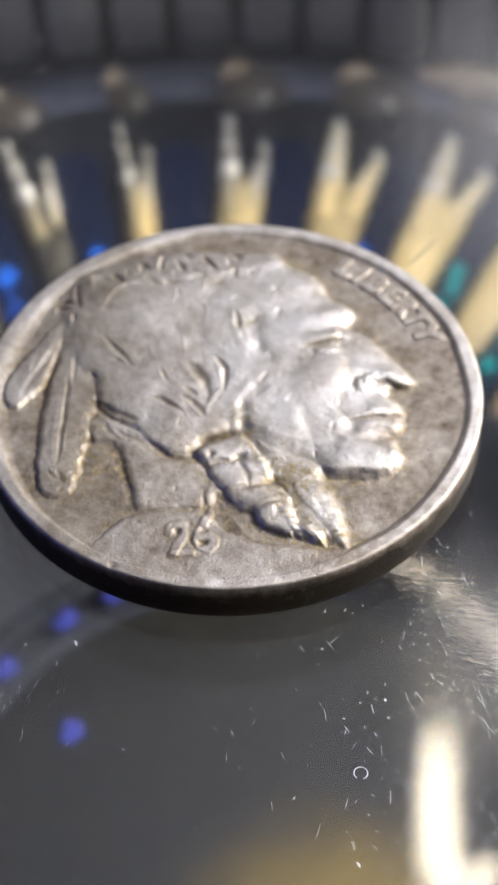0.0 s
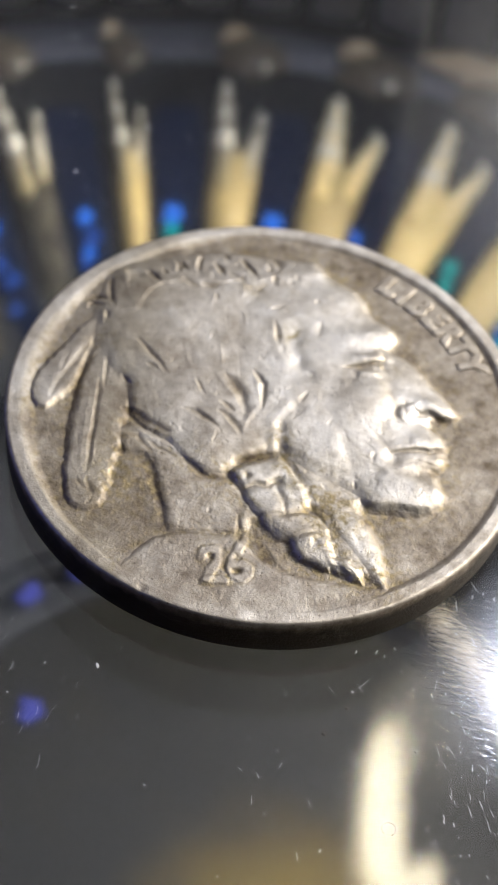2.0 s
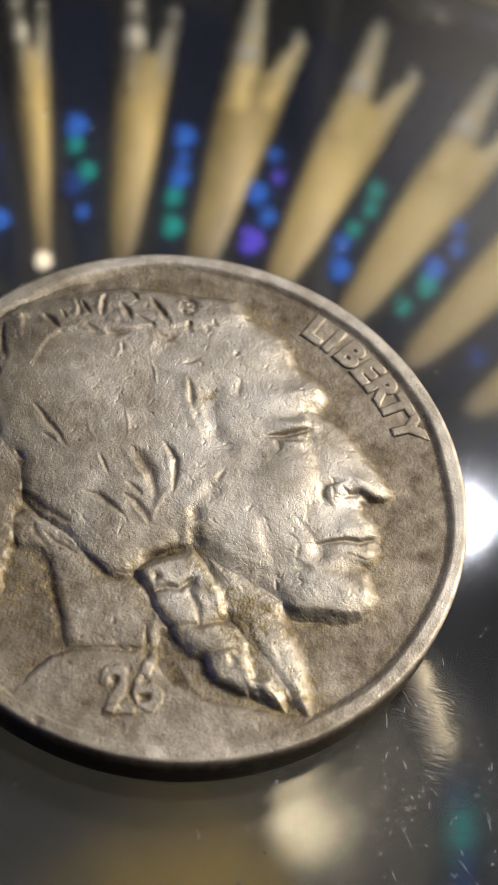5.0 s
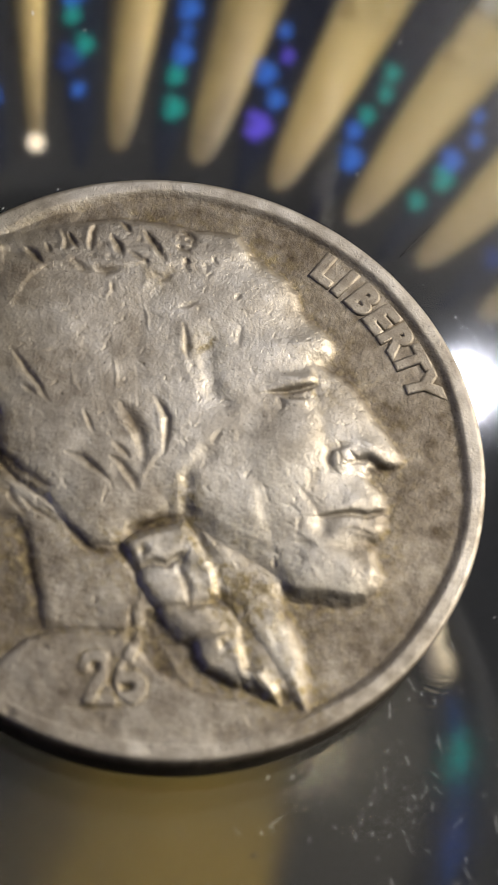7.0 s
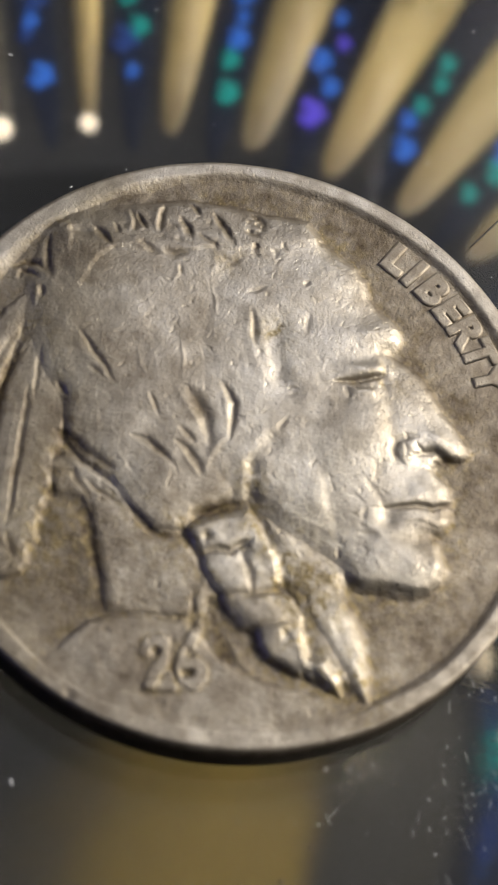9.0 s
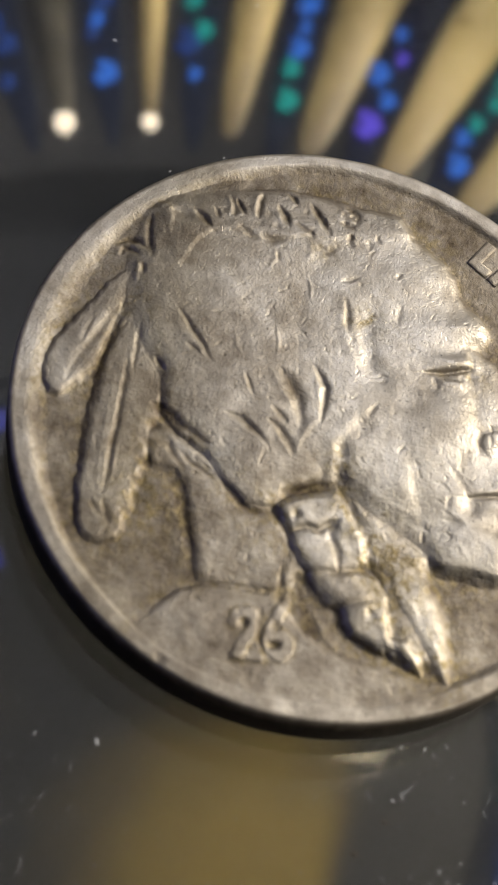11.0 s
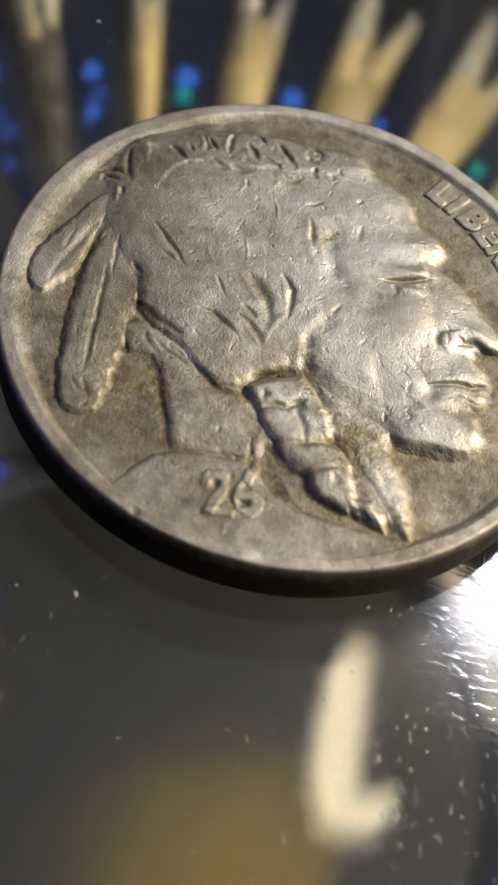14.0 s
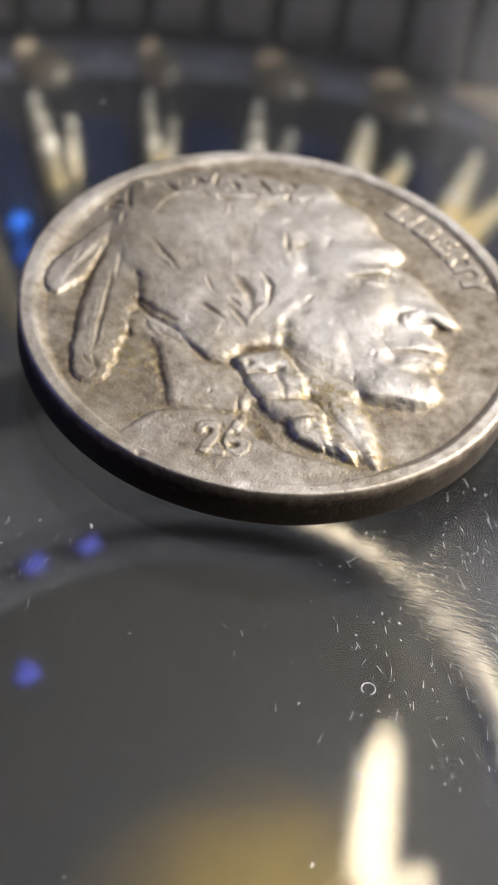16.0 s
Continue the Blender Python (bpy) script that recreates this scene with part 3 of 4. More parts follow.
FEATHER_LOW = [(-7.61, 1.60), (-7.71, 0.75), (-7.76, -0.02), (-7.81, -0.78), (-7.78, -1.50), (-7.71, -2.18), (-7.63, -2.93), (-7.48, -3.80), (-7.29, -4.64), (-7.07, -5.45), (-6.93, -6.05), (-6.76, -6.58), (-6.53, -6.92), (-6.16, -7.12), (-5.76, -7.06), (-5.43, -6.78), (-5.29, -6.38), (-5.34, -6.00), (-5.23, -5.73), (-5.30, -5.27), (-5.34, -4.80), (-5.42, -4.24), (-5.32, -3.88), (-5.40, -3.32), (-5.45, -2.78), (-5.43, -2.21), (-5.48, -1.66), (-5.53, -1.20), (-5.68, -0.78), (-5.92, -0.40), (-6.25, 0.05), (-6.57, 0.60), (-6.93, 1.27), (-7.29, 1.75)]
NECK_SHAPE = [(-5.27, -3.85), (-4.34, -3.91), (-3.90, -4.32), (-3.53, -5.16), (-3.12, -6.01), (-2.59, -7.35), (0.01, -6.73), (0.88, -5.78), (-0.15, -4.52), (-0.95, -3.87), (-3.11, -3.01), (-5.18, -2.22), (-5.97, -2.68)]
THROAT_SHAPE = [(3.36, -4.82), (4.04, -4.49), (4.64, -4.86), (5.08, -5.51), (5.45, -6.18), (5.75, -7.05), (6.01, -7.76), (5.62, -7.47), (5.10, -6.96), (4.46, -6.38), (3.69, -5.59)]
BUST_SHAPE = [(-4.11, -9.23), (-3.95, -8.94), (-3.49, -8.33), (-2.97, -7.65), (-2.37, -7.24), (-1.37, -6.95), (-0.16, -6.78), (0.45, -7.06), (1.31, -7.66), (2.10, -7.99), (3.19, -8.05), (4.96, -7.93), (6.36, -7.70), (5.92, -9.19), (2.69, -10.63), (-1.45, -10.72), (-4.01, -10.19)]
BRAID_SHAPE = [(-0.77, -3.84), (-0.38, -3.37), (0.28, -2.99), (0.95, -2.63), (1.46, -3.13), (1.69, -3.47), (2.08, -3.75), (2.33, -4.18), (2.59, -4.74), (2.48, -5.06), (2.99, -5.22), (3.54, -5.60), (3.74, -6.31), (3.91, -6.99), (4.49, -6.95), (4.87, -7.22), (5.15, -7.83), (4.77, -7.76), (4.34, -7.51), (3.95, -7.40), (3.82, -7.63), (3.24, -7.50), (2.67, -7.38), (2.34, -7.03), (2.14, -6.65), (1.74, -6.60), (1.31, -6.33), (0.95, -6.01), (0.81, -5.70), (0.38, -5.44), (-0.03, -5.09), (-0.31, -4.51)]


def inside(shape, x, y):
    """Signed distance to a closed outline, positive inside."""
    near = np.full(x.shape, 1e9)
    odd = np.zeros(x.shape, bool)
    for (ax, ay), (bx, by) in zip(shape, shape[1:] + shape[:1]):
        dx, dy = bx - ax, by - ay
        t = np.clip(((x - ax) * dx + (y - ay) * dy) / (dx * dx + dy * dy), 0, 1)
        near = np.minimum(near, (x - ax - t * dx) ** 2 + (y - ay - t * dy) ** 2)
        if abs(dy) > 1e-9:
            odd ^= ((ay > y) != (by > y)) & (x < ax + (y - ay) * dx / dy)
    return np.where(odd, 1, -1) * np.sqrt(near)


def along(points, x, y):
    """Distance to an open line and how far along it (0 to 1)."""
    near, where, n = np.full(x.shape, 1e9), np.zeros(x.shape), len(points) - 1
    for i, ((ax, ay), (bx, by)) in enumerate(zip(points, points[1:])):
        dx, dy = bx - ax, by - ay
        t = np.clip(((x - ax) * dx + (y - ay) * dy) / (dx * dx + dy * dy), 0, 1)
        d = (x - ax - t * dx) ** 2 + (y - ay - t * dy) ** 2
        where = np.where(d < near, (i + t) / n, where)
        near = np.minimum(near, d)
    return np.sqrt(near), where


def ease(v, a, b):
    t = np.clip((v - a) / (b - a), 0, 1)
    return t * t * (3 - 2 * t)


def waves(x, y, size, seed):
    """Soft random unevenness from a few crossed waves."""
    g = random.Random(seed)
    out = np.zeros(x.shape)
    for _ in range(14):
        a, k, p = g.uniform(0, 6.28), 6.28 / size * g.uniform(0.6, 1.7), g.uniform(0, 6.28)
        out += np.sin(k * (x * math.cos(a) + y * math.sin(a)) + p)
    return out / 5


def relief(x, y):
    """Heights of the coin's face in millimetres, how far each spot is rubbed bright, and the tarnish left in its hollows."""
    h = np.zeros(x.shape)
    tarnish = np.zeros(x.shape)
    cut = np.zeros(x.shape)
    r = np.hypot(x, y)
    # hand-cut lines are never straight: sway the plan a little
    x, y = x + 0.016 * waves(x, y, 0.8, 31) + 0.03 * waves(x, y, 2.0, 33), y + 0.016 * waves(x, y, 0.8, 32) + 0.03 * waves(x, y, 2.0, 34)

    def raise_to(shape, top, soft, dome=0.0, reach=1.5, grow=0.0):
        nonlocal h, tarnish
        d = inside(shape, x, y) + grow + 0.03 * waves(x, y, 0.6, 14)
        m = ease(d, -soft * 0.55, soft)
        h = np.maximum(h, 0) * 1.0
        lift = top * m + dome * (1 - np.exp(-np.maximum(d, 0) / reach))
        h = np.where(lift > h, h + (lift - h) * np.clip(m * 1.5, 0, 1), h)
        tarnish += 0.55 * np.exp(-np.maximum(-d, 0) / 0.35) * ease(-d, -0.1, 0.05)
        return d

    def stroke(points, width, depth):
        """A tapered groove (or a raised lock, with a negative depth), worked only near its line."""
        nonlocal h, tarnish, cut
        depth *= 0.6 if depth < 0 else 1.0
        px, py = [p[0] for p in points], [p[1] for p in points]
        pad = 3 * width + 0.2
        near = np.nonzero((x > min(px) - pad) & (x < max(px) + pad) & (y > min(py) - pad) & (y < max(py) + pad))
        d, t = along(points, x[near], y[near])
        k = np.sin(np.pi * np.clip(t * 0.94 + 0.03, 0, 1)) ** 0.7
        w = width * (0.4 + 0.7 * k)
        h[near] -= 0.60 * depth * k * np.exp(-(d / w) ** 2)
        tarnish[near] += (1.5 if depth > 0 else -1.5) * abs(depth) * k * np.exp(-(d / (w * 1.6)) ** 2)
        cut[near] += max(depth, 0.0) * k * np.exp(-(d / (w * 1.15)) ** 2)

    def ledge(points, width, height, soft=0.1):
        """Rises gently from one side and falls off sharply to the right of the line's run."""
        nonlocal h, tarnish
        px, py = [p[0] for p in points], [p[1] for p in points]
        pad = 3 * width + 0.3
        near = np.nonzero((x > min(px) - pad) & (x < max(px) + pad) & (y > min(py) - pad) & (y < max(py) + pad))
        xn, yn = x[near], y[near]
        d, t = along(points, xn, yn)
        side, best = np.zeros(xn.shape), np.full(xn.shape, 1e9)
        for (ax, ay), (bx, by) in zip(points, points[1:]):
            dx, dy = bx - ax, by - ay
            q = np.clip(((xn - ax) * dx + (yn - ay) * dy) / (dx * dx + dy * dy), 0, 1)
            e = np.hypot(xn - ax - q * dx, yn - ay - q * dy)
            side = np.where(e < best, np.sign(dx * (yn - ay) - dy * (xn - ax)), side)
            best = np.minimum(best, e)
        k = np.sin(np.pi * np.clip(t * 0.9 + 0.05, 0, 1)) ** 0.6
        ends = np.exp(-np.maximum(d - width, 0) / (0.5 * width))
        h[near] += 0.8 * height * k * ends * np.exp(-(d / width) ** 2) * ease(side * d, -soft, soft)
        tarnish[near] += 2.5 * height * k * np.exp(-d / 0.18) * ease(-side * d, -0.1, 0.05)

    def bulge(px, py, rx, ry, turn, height):
        nonlocal h
        c, s = math.cos(radians(turn)), math.sin(radians(turn))
        u, v = ((x - px) * c + (y - py) * s) / rx, (-(x - px) * s + (y - py) * c) / ry
        h = h + height * np.exp(-(u * u + v * v))

    def lump(px, py, rx, ry, turn, height):
        nonlocal h
        c, s = math.cos(radians(turn)), math.sin(radians(turn))
        u, v = ((x - px) * c + (y - py) * s) / rx, (-(x - px) * s + (y - py) * c) / ry
        q = np.sqrt(u * u + v * v) + 0.06 * waves(x, y, 0.7, 8) + 0.05 * waves(x, y, 1.6, 18)
        h = np.maximum(h, height * (0.6 * ease(1.12 - q, 0, 0.35) + 0.4 * np.sqrt(np.clip(1.12 - q * q, 0, 1))))

    raise_to(NECK_SHAPE, 0.12, 0.4, 0.02)
    raise_to(BUST_SHAPE, 0.10, 0.3)
    raise_to(FEATHER_UP, 0.11, 0.25, 0.05, 0.5, 0.12)
    raise_to(FEATHER_LOW, 0.12, 0.25, 0.05, 0.6, 0.1)
    raise_to([(2.4, -4.4), (3.7, -4.8), (4.8, -6.0), (5.8, -7.6), (4.9, -7.6), (3.6, -6.6)], 0.13, 0.5)
    raise_to(THROAT_SHAPE, 0.16, 0.5, 0.0, 0.8, 0.26)
    raise_to([(1.2, -2.4), (3.0, -3.0), (4.7, -3.6), (4.7, -4.5), (3.9, -5.6), (2.2, -4.7)], 0.16, 0.7, 0.03)
    dface, dhair = inside(FACE_SHAPE, x, y), inside(HAIR_SHAPE, x, y)
    d = np.maximum(dface, dhair) + 0.12 + 0.03 * waves(x, y, 0.9, 3)
    wide = 1.3 * ease(-x, 4.6, 6.4) * ease(y, -2.5, 0.0)
    jaw = 1.3 * ease(-y, 1.5, 3.0) * ease(5.4 - x, 0.0, 1.6) * ease(x, -0.3, 1.2)
    lift = 0.15 * ease(d, -0.12 - wide, 0.40 + wide * 0.5 + jaw) + 0.27 * (1 - np.exp(-np.maximum(d, 0) / (1.25 + 1.5 * jaw)))
    tarnish += 0.6 * np.exp(-np.maximum(-d, 0) / 0.5) * ease(-d, -0.15, 0.05) * ease(x, -4.5, -3.0)
    h = np.maximum(h, lift)
    # the brow, the eye and its lids
    bulge(*(3.73, 4.92), 1.15, 0.62, 25, 0.11)
    bulge(*(1.61, 6.39), 1.3, 1.0, 30, 0.05)
    bulge(*(3.13, 3.82), 1.3, 0.75, 5, 0.05)
    stroke([(3.77, 4.16), (4.12, 4.45), (4.56, 4.81)], 0.16, 0.07)
    ledge([(4.22, 3.33), (4.19, 3.73), (3.97, 4.13)], 0.5, 0.08, 0.14)
    bulge(*(3.54, 3.46), 0.75, 0.3, 10, 0.07)
    ledge([(2.72, 2.73), (3.20, 2.91), (3.57, 3.10), (3.93, 3.29), (4.22, 3.46)], 0.45, 0.07, 0.08)
    stroke([(2.73, 2.71), (3.21, 2.86), (3.57, 3.06), (3.94, 3.25), (4.26, 3.43)], 0.11, 0.20)
    bulge(*(3.76, 2.61), 0.55, 0.16, 8, 0.05)
    stroke([(3.09, 2.65), (3.24, 2.42), (3.30, 2.17)], 0.12, 0.06)
    stroke([(3.24, 2.69), (3.65, 2.85), (4.16, 2.90)], 0.12, 0.05)
    stroke([(2.77, 2.07), (3.18, 2.00), (3.38, 1.97)], 0.14, 0.04)
    # cheekbone, falling away to the nose
    bulge(*(3.85, 1.20), 1.35, 1.1, 70, 0.12)
    ledge([(4.73, 0.19), (4.80, 0.93), (4.63, 1.65), (4.31, 2.27)], 0.9, 0.08, 0.5)
    stroke([(4.37, 3.26), (4.57, 2.63), (4.76, 2.02), (4.91, 1.39), (4.98, 0.76)], 0.30, 0.05)
    stroke([(4.25, 3.93), (4.24, 3.33), (4.52, 2.91)], 0.16, 0.06)
    stroke([(4.60, 0.16), (4.85, -0.03), (5.01, -0.25)], 0.2, 0.05)
    # nose
    stroke([(5.02, 3.90), (5.67, 3.39), (6.44, 2.59), (7.13, 2.01)], 0.5, -0.06)
    bulge(*(6.41, 1.59), 0.75, 0.38, -15, 0.07)
    bulge(*(5.65, 0.94), 0.32, 0.42, 0, 0.08)
    stroke([(5.78, 1.57), (5.46, 1.39), (5.17, 1.14), (5.14, 0.78), (5.31, 0.44), (5.60, 0.34)], 0.13, 0.10)
    stroke([(5.45, 1.21), (5.57, 0.98), (5.58, 0.68)], 0.07, 0.05)
    stroke([(5.79, 1.31), (5.93, 1.17), (6.10, 1.11)], 0.07, 0.07)
    ledge([(5.75, 0.82), (6.10, 1.11), (6.47, 1.23), (6.84, 1.13), (7.25, 1.05), (7.60, 1.32)], 0.5, 0.07, 0.12)
    stroke([(5.76, 0.77), (6.10, 1.06), (6.48, 1.19), (6.85, 1.07), (7.25, 1.01), (7.65, 1.24)], 0.13, 0.15)
    stroke([(6.49, 0.84), (6.97, 0.84), (7.48, 1.09)], 0.16, 0.09)
    # lips and chin
    bulge(*(6.52, -0.23), 0.75, 0.5, 10, 0.07)
    ledge([(5.16, -1.31), (5.70, -1.10), (6.25, -0.92), (6.81, -0.79), (7.16, -0.57), (7.43, -0.34)], 0.5, 0.07, 0.10)
    stroke([(5.21, -1.36), (5.71, -1.16), (6.26, -0.98), (6.82, -0.85), (7.17, -0.63), (7.44, -0.39)], 0.11, 0.13)
    bulge(*(5.45, -1.61), 0.32, 0.42, 0, -0.09)
    bulge(*(6.72, -1.40), 0.75, 0.3, 8, 0.07)
    bulge(*(7.31, -1.24), 0.25, 0.25, 0, 0.05)
    stroke([(6.00, -1.69), (6.44, -1.47), (7.03, -1.53)], 0.07, 0.04)
    stroke([(5.90, -2.24), (6.55, -2.15), (7.00, -1.95), (7.31, -1.74)], 0.26, 0.09)
    bulge(*(6.87, -2.89), 0.9, 0.62, 8, 0.10)
    bulge(*(7.37, -2.82), 0.3, 0.5, 5, 0.05)
    bulge(*(5.49, -3.10), 0.6, 0.6, 0, 0.04)
    stroke([(4.38, -0.42), (4.85, -0.85), (5.23, -1.29)], 0.12, 0.05)
    stroke([(4.61, -2.45), (4.99, -2.44), (5.30, -2.48)], 0.13, 0.06)
    stroke([(4.62, -2.10), (4.60, -1.79), (4.71, -1.56)], 0.08, 0.04)
    stroke([(4.08, -3.06), (4.17, -3.43)], 0.06, 0.06)
    stroke([(5.37, -3.20), (5.56, -3.51)], 0.08, -0.04)
    ledge([(4.27, -3.83), (4.90, -4.02), (5.64, -3.97), (6.56, -3.82), (7.20, -3.73), (7.57, -3.35)], 0.75, 0.09, 0.14)
    stroke([(4.59, -4.36), (5.34, -4.33), (6.24, -4.16), (6.88, -4.05)], 0.2, 0.07)
    # hollow of the cheek
    bulge(*(2.18, -2.17), 0.9, 1.4, 20, 0.05)
    ledge([(3.96, -2.85), (3.68, -2.21), (3.39, -1.57), (3.09, -0.93), (2.52, -0.15)], 0.7, 0.028, 0.45)
    stroke([(2.55, -0.25), (3.11, -0.86), (3.44, -1.56), (3.74, -2.19), (4.01, -2.83)], 0.26, 0.05)
    stroke([(1.33, 0.22), (1.37, 0.61), (1.49, 0.93)], 0.08, 0.05)
    # temple and the edge of the hair
    stroke([(-0.63, 4.47), (-0.46, 4.02), (-0.32, 3.55), (-0.23, 3.26)], 0.10, 0.08)
    stroke([(-0.79, 4.48), (-0.55, 3.75), (-0.28, 3.04), (0.10, 2.48), (0.47, 1.99)], 0.17, -0.05)
    stroke([(-0.30, 4.30), (-0.07, 3.68), (0.11, 3.17), (0.37, 2.68), (0.67, 2.15)], 0.13, -0.025)
    stroke([(-0.79, 4.46), (-0.35, 4.76), (0.28, 5.07), (0.62, 5.38)], 0.2, -0.03)
    bulge(*(0.38, 3.75), 0.5, 0.8, 10, -0.09)
    bulge(*(0.82, 2.38), 0.35, 0.6, 15, -0.09)
    bulge(*(1.33, 1.88), 0.35, 0.35, 15, -0.05)
    stroke([(1.36, 4.97), (1.33, 4.58), (1.38, 4.18)], 0.12, 0.05)
    stroke([(-0.92, 5.15), (-0.63, 5.32), (-0.36, 5.56)], 0.08, 0.06)
    stroke([(0.88, 6.02), (1.03, 6.24)], 0.07, 0.06)
    ledge([(0.92, -2.50), (0.63, -2.09), (0.68, -1.50), (0.49, -1.07), (0.68, -0.58), (0.90, -0.03), (1.15, 0.38)], 0.4, 0.035, 0.2)
    bulge(*(0.76, -1.20), 0.24, 0.32, 0, -0.08)
    bulge(*(0.88, -2.01), 0.22, 0.3, 0, -0.08)
    bulge(*(1.22, -0.14), 0.3, 0.3, 0, -0.05)
    # deep cuts in the hair
    stroke([(-3.35, -1.24), (-2.84, -1.27), (-2.27, -1.53), (-1.67, -1.93)], 0.11, 0.12)
    stroke([(-3.17, -1.48), (-2.68, -1.54), (-2.22, -1.81)], 0.10, -0.03)
    stroke([(-2.06, 1.01), (-1.55, 0.56), (-1.16, 0.05), (-0.83, -0.73)], 0.20, 0.14)
    stroke([(-2.40, 0.96), (-2.03, 0.46), (-1.67, 0.12), (-1.27, -0.36)], 0.10, -0.06)
    stroke([(-0.95, 1.51), (-0.63, 1.18), (-0.37, 0.86), (-0.28, 0.34), (-0.24, -0.45)], 0.12, 0.14)
    stroke([(-0.86, 1.14), (-0.60, 0.74), (-0.43, 0.23)], 0.10, -0.05)
    stroke([(-1.90, -0.48), (-1.58, -0.68), (-1.28, -0.92)], 0.09, 0.09)
    stroke([(-1.87, -1.03), (-1.44, -1.19), (-1.04, -1.57), (-0.77, -1.93)], 0.13, 0.12)
    stroke([(-0.74, -1.69), (-0.71, -1.21), (-0.57, -0.69), (-0.40, -0.42)], 0.13, -0.08)
    stroke([(-1.60, -1.33), (-1.20, -1.69), (-0.83, -2.06)], 0.08, -0.05)
    stroke([(-3.13, 0.42), (-2.84, -0.01), (-2.59, -0.36)], 0.07, 0.06)
    stroke([(-3.21, 0.35), (-2.93, -0.12)], 0.07, -0.04)
    stroke([(-6.06, 2.04), (-5.47, 1.49), (-4.90, 0.96), (-4.33, 0.46)], 0.10, 0.09)
    stroke([(-6.08, 1.62), (-5.54, 1.13), (-5.05, 0.73)], 0.12, -0.03)
    stroke([(-5.36, 0.78), (-5.09, 0.65), (-4.84, 0.53)], 0.08, 0.06)
    stroke([(-6.20, 0.01), (-5.95, -0.24), (-5.68, -0.43)], 0.10, 0.10)
    stroke([(-3.92, 1.79), (-3.71, 1.30), (-3.41, 0.95)], 0.06, -0.04)
    stroke([(-2.63, 2.58), (-2.39, 1.97), (-2.33, 1.43)], 0.06, -0.05)
    stroke([(-2.11, 4.90), (-1.91, 4.45), (-1.76, 3.99)], 0.06, -0.06)
    stroke([(-3.52, 5.50), (-3.38, 5.17), (-3.50, 4.65)], 0.08, -0.05)
    stroke([(-3.37, 5.46), (-3.26, 5.12)], 0.07, 0.06)
    # band of tufts along the top
    ledge([(-7.08, 3.42), (-6.50, 3.60), (-6.35, 3.98), (-6.35, 4.46), (-6.18, 5.00), (-5.82, 5.44), (-5.17, 5.74), (-4.35, 5.70), (-3.24, 6.14), (-2.44, 6.61), (-1.74, 6.67), (-1.04, 7.16), (-0.21, 7.16)], 0.7, 0.06, 0.12)
    stroke([(-6.64, 6.17), (-6.27, 5.88), (-5.89, 5.54)], 0.11, 0.174)
    stroke([(-6.08, 6.49), (-5.89, 6.27), (-5.75, 6.05)], 0.08, 0.102)
    stroke([(-5.75, 7.21), (-5.48, 6.76), (-5.45, 6.28)], 0.10, -0.102)
    stroke([(-5.56, 7.22), (-5.32, 6.77), (-5.26, 6.34)], 0.10, 0.102)
    stroke([(-5.34, 7.15), (-5.11, 6.84), (-4.89, 6.57)], 0.08, 0.131)
    stroke([(-4.66, 7.85), (-4.70, 7.29), (-4.60, 6.63)], 0.11, -0.116)
    stroke([(-4.49, 7.76), (-4.50, 7.16), (-4.43, 6.59)], 0.10, 0.116)
    stroke([(-3.87, 7.43), (-3.58, 7.09), (-3.31, 6.65)], 0.10, 0.145)
    stroke([(-3.90, 7.08), (-3.59, 6.69)], 0.08, -0.072)
    stroke([(-3.74, 8.18), (-3.49, 8.02), (-3.27, 7.75)], 0.10, 0.160)
    stroke([(-2.77, 7.98), (-2.43, 7.61), (-2.10, 7.28), (-1.81, 6.89)], 0.11, 0.160)
    stroke([(-2.42, 7.41), (-2.19, 7.00)], 0.09, -0.072)
    stroke([(-2.09, 7.58), (-1.90, 6.98)], 0.07, -0.072)
    stroke([(-3.17, 6.95), (-2.75, 6.75), (-2.38, 6.59)], 0.09, 0.087)
    stroke([(-4.86, 5.95), (-4.46, 5.75), (-4.13, 5.77)], 0.12, 0.116)
    stroke([(-4.20, 5.89), (-3.69, 5.88), (-3.20, 6.15)], 0.14, 0.102)
    stroke([(-2.46, 6.29), (-2.28, 5.87), (-2.34, 5.49)], 0.12, -0.072)
    stroke([(-2.15, 6.28), (-1.71, 6.14), (-1.47, 6.40)], 0.14, 0.087)
    stroke([(-1.59, 8.41), (-1.32, 8.35), (-1.02, 8.11), (-1.01, 7.72)], 0.12, 0.131)
    stroke([(-1.01, 7.72), (-1.26, 7.58), (-1.52, 7.63)], 0.09, 0.102)
    stroke([(-1.31, 8.11), (-1.14, 7.92)], 0.08, 0.072)
    stroke([(-1.19, 7.11), (-0.97, 7.04)], 0.10, 0.116)
    bulge(*(0.44, 7.94), 0.7, 0.32, 0, 0.06)
    ledge([(0.96, 7.63), (1.00, 8.01), (0.71, 8.40), (0.20, 8.60), (-0.35, 8.65)], 0.4, 0.05, 0.15)
    # knot of hair over the feathers
    ledge([(-7.19, 5.12), (-7.24, 5.56), (-7.46, 5.90), (-7.73, 6.00)], 0.35, 0.06, 0.10)
    bulge(*(-6.99, 5.82), 0.42, 0.22, 10, -0.09)
    stroke([(-8.18, 5.59), (-7.98, 5.96), (-7.64, 6.18)], 0.12, 0.087)
    stroke([(-8.02, 5.41), (-7.91, 4.72), (-7.67, 4.04), (-7.43, 3.65)], 0.11, 0.116)
    stroke([(-8.80, 3.81), (-8.50, 4.13), (-8.06, 4.14), (-7.70, 3.89)], 0.11, 0.131)
